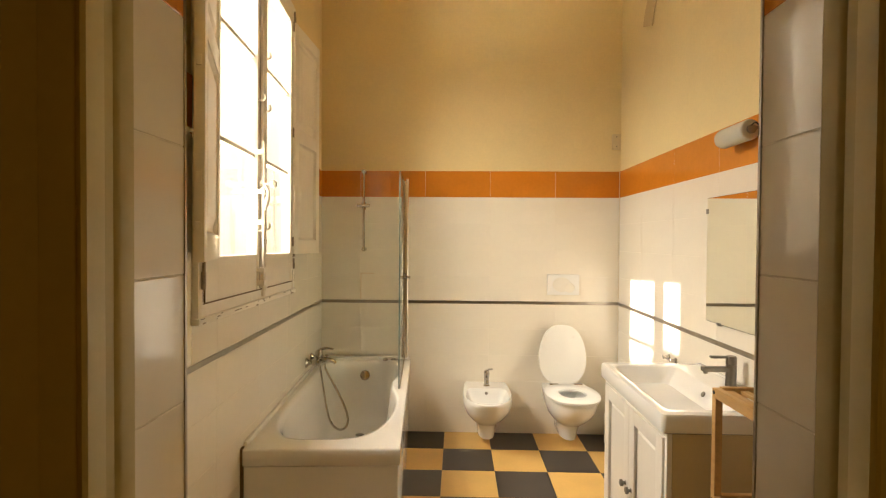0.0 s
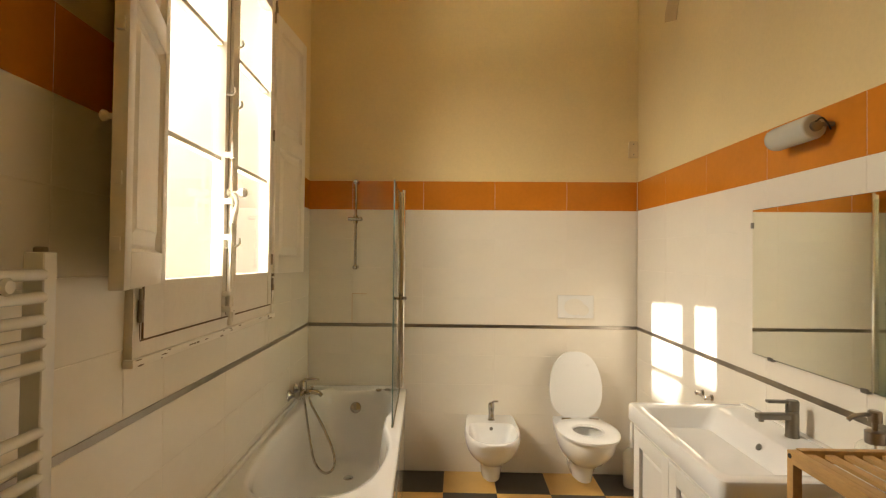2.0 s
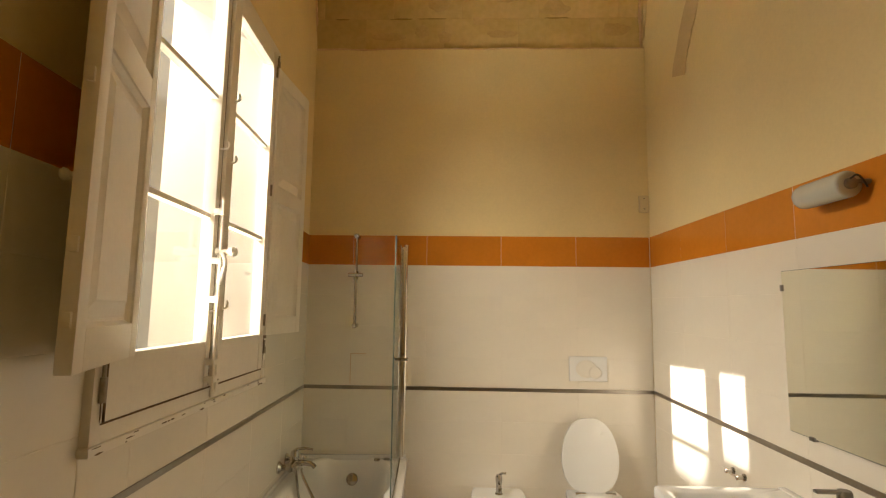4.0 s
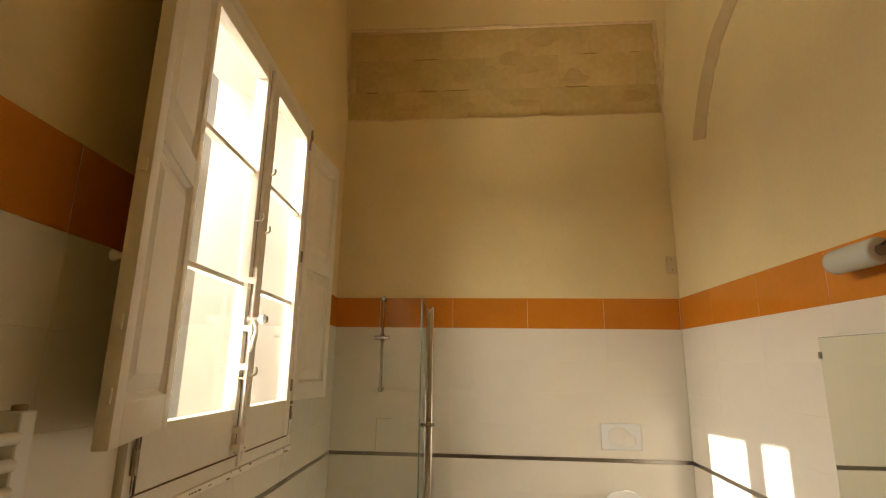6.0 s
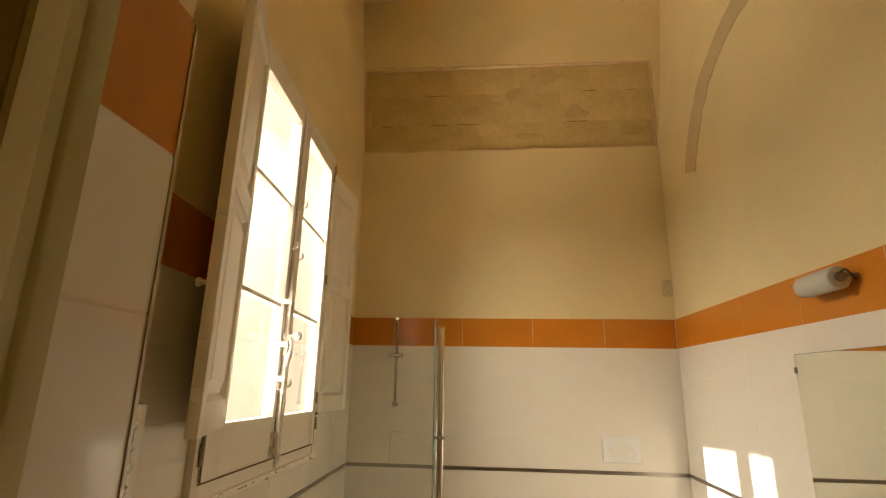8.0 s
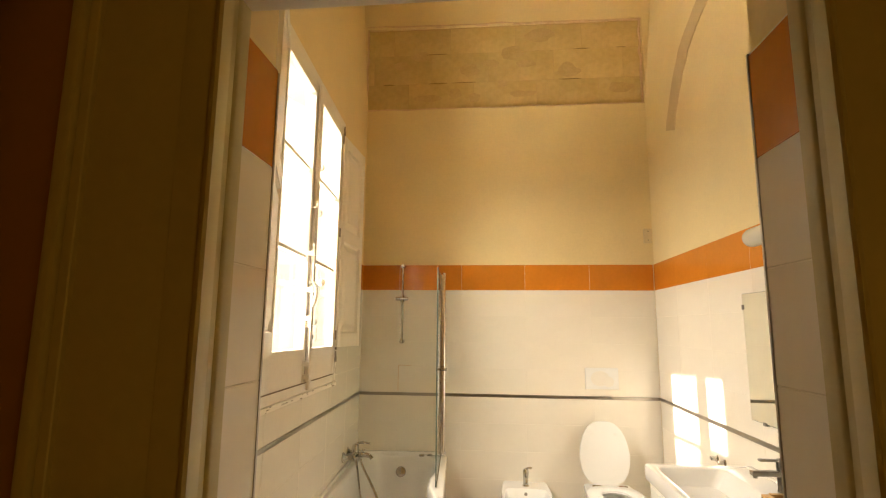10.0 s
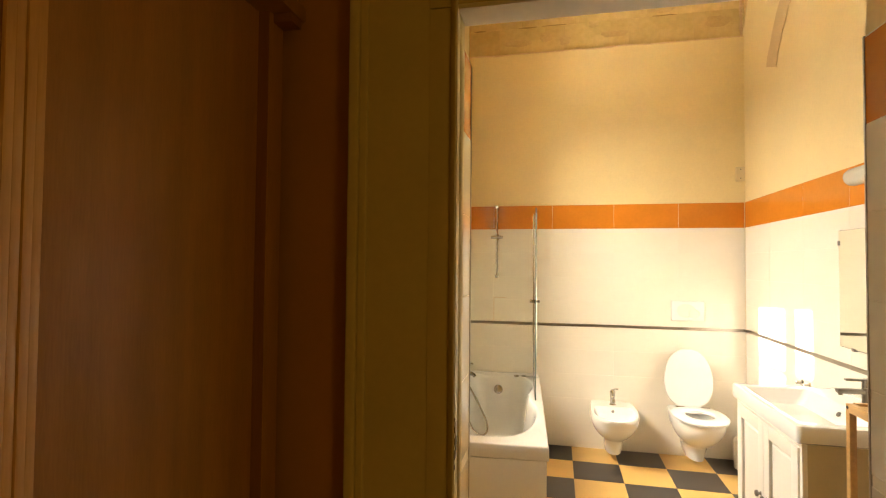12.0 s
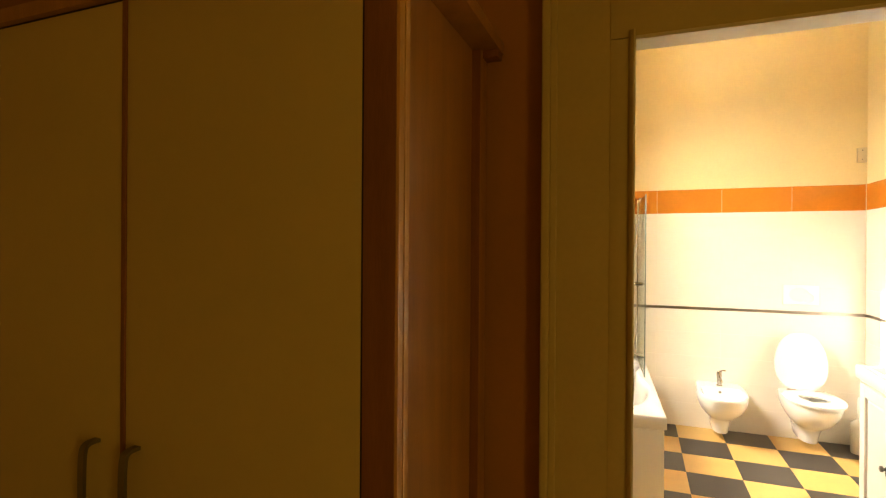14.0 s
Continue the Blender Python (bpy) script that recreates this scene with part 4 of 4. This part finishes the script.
def washbasin():
    b = thing("washbasin", pose(0, 0, 0), "white ceramic washbasin top with a sloping rectangular bowl", "washbasin")
    x0, x1, y0, y1, zt = VX, XR - 0.001, VY0, VY1, 0.866
    k = 5
    rl = lambda a, bb, c, d, z, r: rect_loop(a, bb, c, d, z, r, k)
    loops = [rl(x0 + 0.012, x1, y0 + 0.012, y1 - 0.012, 0.7915, 0.012), rl(x0 + 0.002, x1, y0 + 0.002, y1 - 0.002, 0.798, 0.018), rl(x0, x1, y0, y1, 0.811, 0.02), rl(x0, x1, y0, y1, zt - 0.012, 0.02),
             rl(x0 + 0.004, x1 - 0.001, y0 + 0.004, y1 - 0.004, zt - 0.003, 0.018), rl(x0 + 0.012, x1 - 0.002, y0 + 0.012, y1 - 0.012, zt, 0.015)]
    ix0, ix1, iy0, iy1 = x0 + 0.042, 1.135, y0 + 0.06, y1 - 0.075
    loops += [rl(ix0 - 0.008, ix1 + 0.01, iy0 - 0.008, iy1 + 0.008, zt, 0.03), rl(ix0, ix1, iy0, iy1, zt - 0.006, 0.03), rl(ix0 + 0.012, ix1 - 0.03, iy0 + 0.010, iy1 - 0.012, zt - 0.05, 0.035),
              rl(ix0 + 0.025, ix1 - 0.08, iy0 + 0.028, iy1 - 0.05, zt - 0.105, 0.05), rl(ix0 + 0.05, ix1 - 0.13, iy0 + 0.07, iy1 - 0.10, zt - 0.125, 0.05)]
    part("basin", loft(loops), M_CERAMIC, b, smooth=40)
    part("back_ledge", boxes((XR - 0.03, XR - 0.002, y0 + 0.01, y1 - 0.01, zt - 0.004, zt + 0.004), bevel=0.003), M_CERAMIC, b)
    o = part("overflow", turned([(0.0, 0.012), (0.004, 0.012), (0.005, 0.008)], "x", (0, 0, 0), 16), M_GUN, b, "dark overflow hole")
    o.matrix_local = pose(1.112, 2.28, zt - 0.036, 0, 30, 0) @ Matrix.Rotation(math.pi, 4, "Z")
    part("drain", turned([(0.0, 0.024), (0.004, 0.024), (0.006, 0.018)], "z", (0.955, 2.29, zt - 0.1248), 20), M_CHROME, b)
    t = thing("basin_tap", pose(1.228, 2.285, zt) @ Matrix.Scale(0.9, 4), "dark grey single-lever basin tap", "tap")
    part("body", turned([(0.0, 0.025), (0.004, 0.026), (0.008, 0.0235), (0.098, 0.0235), (0.10, 0.022)], "z", (0, 0, 0), 24), M_GUN, t)
    sp = bmesh.new()
    box(sp, -0.135, 0.0, -0.017, 0.017, 0.068, 0.090, bevel=0.006, seg=3)
    turned([(0.058, 0.010), (0.07, 0.010)], "z", (-0.118, 0, 0), 14, sp)
    part("spout", sp, M_GUN, t)
    lv = turned([(0.102, 0.022), (0.104, 0.0235), (0.136, 0.0235), (0.142, 0.020)], "z", (0, 0, 0), 24)
    box(lv, -0.098, 0.005, -0.012, 0.012, 0.131, 0.141, bevel=0.004, seg=3)
    part("lever", lv, M_GUN, t)


washbasin()


def soap_dispenser():
    s = thing("soap_dispenser", pose(1.250, 1.960, 0.866) @ Matrix.Scale(1.25, 4), "clear glass soap dispenser with a brushed metal pump", "soap dispenser")
    g = loft([rect_loop(-w, w, -w, w, z, 0.012, 4) for z, w in ((0.001, 0.030), (0.004, 0.033), (0.07, 0.029), (0.082, 0.020))])
    ob = part("bottle", g, M_GLASS, s, "clear glass bottle")
    ob.visible_shadow = False
    part("collar", turned([(0.078, 0.019), (0.082, 0.020), (0.105, 0.020), (0.108, 0.012)], "z", (0, 0, 0), 20), M_STRIP, s)
    part("pump", turned([(0.105, 0.006), (0.125, 0.006), (0.127, 0.014), (0.150, 0.014), (0.153, 0.010)], "z", (0, 0, 0), 18), M_STRIP, s)
    part("nozzle", tube(spline([(0, 0, 0.142), (-0.025, 0.0, 0.143), (-0.05, 0, 0.138), (-0.06, 0, 0.130)], 5), 0.005, 10), M_STRIP, s)
    part("dip_tube", turned([(0.01, 0.003), (0.08, 0.003)], "z", (0, 0, 0), 8), M_PLASTIC, s)


soap_dispenser()


def mirror():
    m = thing("mirror", pose(XR, 0, 0), "frameless rectangular wall mirror on small clips", "mirror")
    part("plate", boxes((-0.012, -0.007, 1.882, 2.612, 1.095, 1.686)), M_SCREENEDGE, m, "thin dark mirror back", smooth=None)
    part("glass", boxes((-0.0135, -0.0125, 1.8835, 2.6105, 1.0965, 1.6845)), M_MIRROR, m, "silvered mirror face", smooth=None)
    for y, z, a in ((2.49, 1.095, 0), (2.03, 1.095, 0), (2.612, 1.622, 1), (1.882, 1.622, 1)):
        d = (-0.018, 0.0, y - 0.012, y + 0.012, z - 0.008, z + 0.006) if not a else (-0.018, 0.0, y - 0.006, y + 0.006, z - 0.012, z + 0.012)
        part("clip", boxes(d, bevel=0.002), M_GUN if y > 2 else M_CHROME, m)


mirror()


def wall_lamp():
    l = thing("wall_lamp", pose(XR, -0.030, 1.926), "unlit tubular opal glass wall lamp with chrome ends", "lamp")
    part("backplate", boxes((-0.016, 0.0, 2.24, 2.40, -0.02, 0.02), bevel=0.004), M_CHROME, l)
    k = 28
    sh = []
    for y, r in ((2.211, 0.010), (2.2115, 0.034), (2.214, 0.040), (2.220, 0.042), (2.41, 0.042), (2.425, 0.039), (2.433, 0.027), (2.435, 0.01)):
        sh.append(circle((-0.056, y, 0.0), r, "y", k))
    part("shade", loft(sh), M_SHADE, l, "opal glass tube", smooth=50)
    fx = turned([(2.195, 0.008), (2.20, 0.018), (2.212, 0.018), (2.214, 0.012), (2.24, 0.012)], "y", (-0.056, 0, 0), 18)
    turned([(-0.056, 0.006), (0.0, 0.008)], "x", (0, 2.205, 0.006), 12, fx)
    part("end_fitting", fx, M_GUN, l, "dark chrome lamp holder")
    part("wire", tube(spline([(-0.062, 2.20, 0.012), (-0.05, 2.188, 0.022), (-0.03, 2.19, 0.005), (-0.012, 2.20, -0.012)], 6), 0.003, 8), M_BLACK, l)


wall_lamp()


def bamboo_shelf():
    s = thing("bamboo_shelf", pose(0, 0, 0), "small slatted bamboo shelf rack beside the basin", "shelf")
    x0, x1, y0, y1, h = 0.937, 1.275, 1.550, 1.855, 0.985
    p = 0.024
    for x in (x0, x1 - p):
        for y in (y0, y1 - p):
            part("leg", boxes((x, x + p, y, y + p, 0.0, h - 0.004), bevel=0.002), M_BAMBOO, s)
    for z in (h, 0.62, 0.22):
        for x in (x0 + 0.002, x1 - p + 0.002):
            part("side_rail", boxes((x - 0.004 if x < 1 else x + 0.002, x + 0.016 if x < 1 else x + 0.022, y0 + p, y1 - p, z - 0.034, z), bevel=0.002), M_BAMBOO, s)
        for y in (y0, y1 - p + 0.004):
            part("cross_rail", boxes((x0 + p, x1 - p, y, y + 0.020, z - 0.034, z), bevel=0.002), M_BAMBOO, s)
        n = 6
        for i in range(n):
            x = x0 + 0.035 + (x1 - x0 - 0.095) * i / (n - 1)
            part("slat", boxes((x, x + 0.026, y0 + 0.021, y1 - 0.021, z - 0.020, z - 0.009), bevel=0.002), M_BAMBOO, s)
        for y in (y0 + p / 2, y1 - p / 2):
            part("bolt", turned([(-0.002, 0.006), (0.001, 0.007)], "x", (x0, y, z - 0.017), 12), M_BLACK, s, "dark bolt head")


bamboo_shelf()


# ---------------------------------------------------------------- towel radiator
def radiator():
    r = thing("towel_radiator", LEFT @ pose(0, 0, 0), "white tubular ladder towel radiator on the wall", "radiator")
    u0, u1 = -3.05, -2.592
    for u in (u0, u1 - 0.036):
        c = bmesh.new()
        box(c, 0.052, 0.092, u, u + 0.036, 0.42, 1.455, bevel=0.006, seg=3)
        part("post", c, M_PLASTIC, r)
        part("cap", turned([(1.455, 0.012), (1.463, 0.012), (1.465, 0.009)], "z", (0.072, u + 0.018, 0), 14), M_HINGE, r)
        for z in (0.55, 1.37):
            part("bracket", turned([(0.0, 0.016), (0.05, 0.012)], "x", (0, u + 0.018, z), 14), M_PLASTIC, r)
    z = 1.412
    for group in (5, 5, 6):
        for i in range(group):
            part("tube", turned([(u0 + 0.03, 0.011), (u1 - 0.03, 0.011)], "y", (0.086, 0, z), 14), M_PLASTIC, r)
            z -= 0.0425
        z -= 0.082
    part("towel_knob", turned([(0.095, 0.009), (0.110, 0.011), (0.122, 0.016), (0.128, 0.011)], "x", (0, u0 + 0.30, 1.395), 16), M_PLASTIC, r, "round plastic hook")


radiator()


# ---------------------------------------------------------------- tiles, course by course
tile_cache = {}


def tile_mesh(w, h, mat, t=T, g=0.0008):
    key = (round(w, 4), round(h, 4), mat.name, t)
    if key not in tile_cache:
        e = 0.0011
        a, b = w / 2 - g, h / 2 - g
        lp = [[(-a, -b, 0), (a, -b, 0), (a, b, 0), (-a, b, 0)], [(-a, -b, t - e * 0.6), (a, -b, t - e * 0.6), (a, b, t - e * 0.6), (-a, b, t - e * 0.6)],
              [(-a + e, -b + e, t), (a - e, -b + e, t), (a - e, b - e, t), (-a + e, b - e, t)]]
        tile_cache[key] = mesh_of("tile", loft([[Vector(p) for p in q] for q in lp], cap0=False), mat)
    return tile_cache[key]


def lay(parent, m, w, h, mat, name="tile", t=T):
    ob = new(name, tile_mesh(w, h, mat, t))
    ob.parent = parent
    ob.matrix_world = m
    tilt = 0.0002
    ob.matrix_world = m @ Matrix.Rotation(random.uniform(-tilt, tilt), 4, "X") @ Matrix.Rotation(random.uniform(-tilt, tilt), 4, "Y")
    return ob


ROWS_Z = [(0.0, 0.2), (0.2, 0.4), (0.4, 0.6), (0.6, 0.8), (0.8, 0.988), (1.012, 1.2), (1.2, 1.4), (1.4, 1.6), (1.6, 1.8), (1.8, 2.0)]


def cut(rect, hole):
    """What is left of a rectangle (u0, u1, v0, v1) round a hole."""
    u0, u1, v0, v1 = rect
    a0, a1, b0, b1 = hole
    if u1 <= a0 or u0 >= a1 or v1 <= b0 or v0 >= b1:
        return [rect]
    out = []
    if u0 < a0 - 0.01:
        out.append((u0, a0, v0, v1))
    if u1 > a1 + 0.01:
        out.append((a1, u1, v0, v1))
    m0, m1 = max(u0, a0), min(u1, a1)
    if v0 < b0 - 0.01:
        out.append((m0, m1, v0, b0))
    if v1 > b1 + 0.01:
        out.append((m0, m1, b1, v1))
    return out


def tile_wall(parent, place, u_start, u_end, joint, pitch, hole=None):
    """place(u, v) gives the pose of a tile's middle: x along the wall, y up, z out of it."""
    k0 = math.floor((u_start - joint) / pitch)
    k1 = math.ceil((u_end - joint) / pitch)
    for v0, v1 in ROWS_Z:
        for k in range(k0, k1):
            a, b = max(u_start, joint + k * pitch), min(u_end, joint + (k + 1) * pitch)
            if b - a < 0.012:
                continue
            for r in (cut((a, b, v0, v1), hole) if hole else [(a, b, v0, v1)]):
                lay(parent, place((r[0] + r[1]) / 2, (r[2] + r[3]) / 2), r[1] - r[0], r[3] - r[2], M_ORANGE if v0 > 1.7 else M_TILE)


def strip(parent, place, u0, u1):
    bm = bmesh.new()
    box(bm, u0, u1, -0.0115, 0.0115, 0, T + 0.0015, bevel=0.001, seg=1)
    ob = new("trim_strip", mesh_of("trim_strip", bm, M_STRIP))
    ob.parent = parent
    ob.matrix_world = place(0, 1.0)
    ob["label"] = "thin brushed steel border strip"


back_place = lambda u, v: pose(u, YB + T, v, 90, 0, 0)
right_place = lambda u, v: pose(XR + T, u, v, 90, 0, -90) @ pose(0, 0, 0)
left_place = lambda u, v: LEFT @ pose(-T, u, v, 90, 0, 90)
tile_wall(wall_back, back_place, -0.98, 1.288, 0.315, 0.494)
strip(wall_back, back_place, -0.98, 1.288)
tile_wall(wall_right, right_place, 0.872, 3.998, 3.53, 0.497)
bm = bmesh.new()
box(bm, -1.563, 1.563, -0.0115, 0.0115, 0, T + 0.0015, bevel=0.001, seg=1)
sr = new("trim_strip", mesh_of("trim_strip", bm, M_STRIP))
sr.parent = wall_right
sr.matrix_world = right_place(2.435, 1.0)
sr["label"] = "thin brushed steel border strip"
tile_wall(wall_left, left_place, -3.12, -0.003, -0.5, 0.497, (-2.206, -0.924, 1.16, 3.0))
bm = bmesh.new()
box(bm, -1.558, 1.558, -0.0115, 0.0115, 0, T + 0.0015, bevel=0.001, seg=1)
sl = new("trim_strip", mesh_of("trim_strip", bm, M_STRIP))
sl.parent = wall_left
sl.matrix_world = left_place(-1.561, 1.0)
sl["label"] = "thin brushed steel border strip"
# grout beds behind the tiles
part("grout_bed", boxes((-0.99, XR, YB + 0.0010, YB + T + 0.002, 0, RAIL_Z - 0.003)), M_GROUT, wall_back, "pale grout")
part("grout_bed", boxes((XR + 0.0010, XR + T + 0.002, 0.872, 3.999, 0, RAIL_Z - 0.003)), M_GROUT, wall_right, "pale grout")
gl = bmesh.new()
for u0, u1, v0, v1 in ((-3.12, -2.206, 0, RAIL_Z - 0.003), (-0.924, -0.003, 0, RAIL_Z - 0.003), (-2.206, -0.924, 0, 1.16)):
    box(gl, -T - 0.002, -0.0010, u0, u1, v0, v1)
g = part("grout_bed", gl, M_GROUT, wall_left, "pale grout")
g.matrix_world = LEFT
# reveals of the doorway
for x, turn in ((DX0 - T, 90), (DX1 + T, -90)):
    for v0, v1 in ROWS_Z:
        v0, v1 = (2.005 - (2 - v0) * 0.975, 2.005 - (2 - v1) * 0.975) if turn > 0 else (1.997 - (2 - v0) * 0.95, 1.997 - (2 - v1) * 0.95)
        if v1 < 0.1:
            continue
        lay(wall_door, pose(x, (0.747 + YF) / 2, (v0 + v1) / 2, 90, 0, turn), YF - 0.747, v1 - v0, M_ORANGE if v0 > 1.7 else M_TILE)
    part("grout_bed", boxes((x - 0.003, x + 0.0050, 0.746, YF - 0.003, 0, 2.0) if turn > 0 else (x - 0.0050, x + 0.003, 0.746, YF - 0.003, 0, 2.0)), M_GROUT, wall_door, "pale grout")
    part("corner_bead", boxes((x - 0.004 if turn > 0 else x - 0.008, x + 0.008 if turn > 0 else x + 0.004, YF - 0.002, YF + 0.004, 0, 2.0), bevel=0.001), M_STRIP, wall_door, "thin metal corner trim")

# floor tiles
PITCH = 0.3365
for i in range(-4, 5):
    for j in range(-10, 1):
        x0, y0 = -0.02 + i * PITCH, 3.687 + j * PITCH
        x1, y1 = min(x0 + PITCH, XR + 0.004), min(y0 + PITCH, YB + 0.004)
        x0, y0 = max(x0, -1.0), max(y0, 0.70)
        if x1 - x0 < 0.02 or y1 - y0 < 0.02:
            continue
        lay(floor, pose((x0 + x1) / 2, (y0 + y1) / 2, -0.004), x1 - x0, y1 - y0, M_FLOOR_Y if (i + j) % 2 == 0 else M_FLOOR_D, t=0.004)

# smears of old mortar and dark crumbled joints on the bare stone
pits = random.Random(21)
for k in range(22):
    dark = k % 3 == 1
    x = pits.uniform(PX0 + 0.15, PX1 - 0.15)
    z = pits.choice((3.555, 3.82)) if dark else pits.uniform(PZ0 + 0.08, PZ1 - 0.08)
    wide, high = (pits.uniform(0.04, 0.12), pits.uniform(0.003, 0.006)) if dark else (pits.uniform(0.04, 0.13), pits.uniform(0.02, 0.06))
    lp = []
    for d, shrink in ((0.0, 1.0), (0.0012, 0.85)):
        ring = []
        for q in range(28):
            a = 2 * math.pi * q / 28
            r = shrink * (1 + 0.35 * noise.noise(Vector((math.cos(a) * 1.6, math.sin(a) * 1.6, k * 3.7))))
            ring.append(Vector((x + wide * r * math.cos(a), YB + 0.0304 - 0.00012 * k - d, z + high * r * math.sin(a))))
        lp.append(ring)
    part("crumbled_joint" if dark else "mortar_smear", loft(lp), M_STAIN if dark else M_MORTAR, wall_back, "dark crumbled joint" if dark else "smear of old mortar")

# bare stone courses
zs = [PZ0 + 0.012, 3.555, 3.82, PZ1 - 0.012]
for r, offs in enumerate((0.35, 0.05, 0.22)):
    x = PX0 + 0.012
    first = True
    while x < PX1 - 0.05:
        w = (offs if first else random.uniform(0.42, 0.56))
        first = False
        x1 = min(x + w, PX1 - 0.02)
        h = zs[r + 1] - zs[r]
        lay(wall_back, pose((x + x1) / 2, YB + 0.0345, (zs[r] + zs[r + 1]) / 2, 90, 0, 0), x1 - x - 0.002, h - 0.002, M_STONE, "stone", 0.0025 + random.uniform(0, 0.0025))
        x = x1
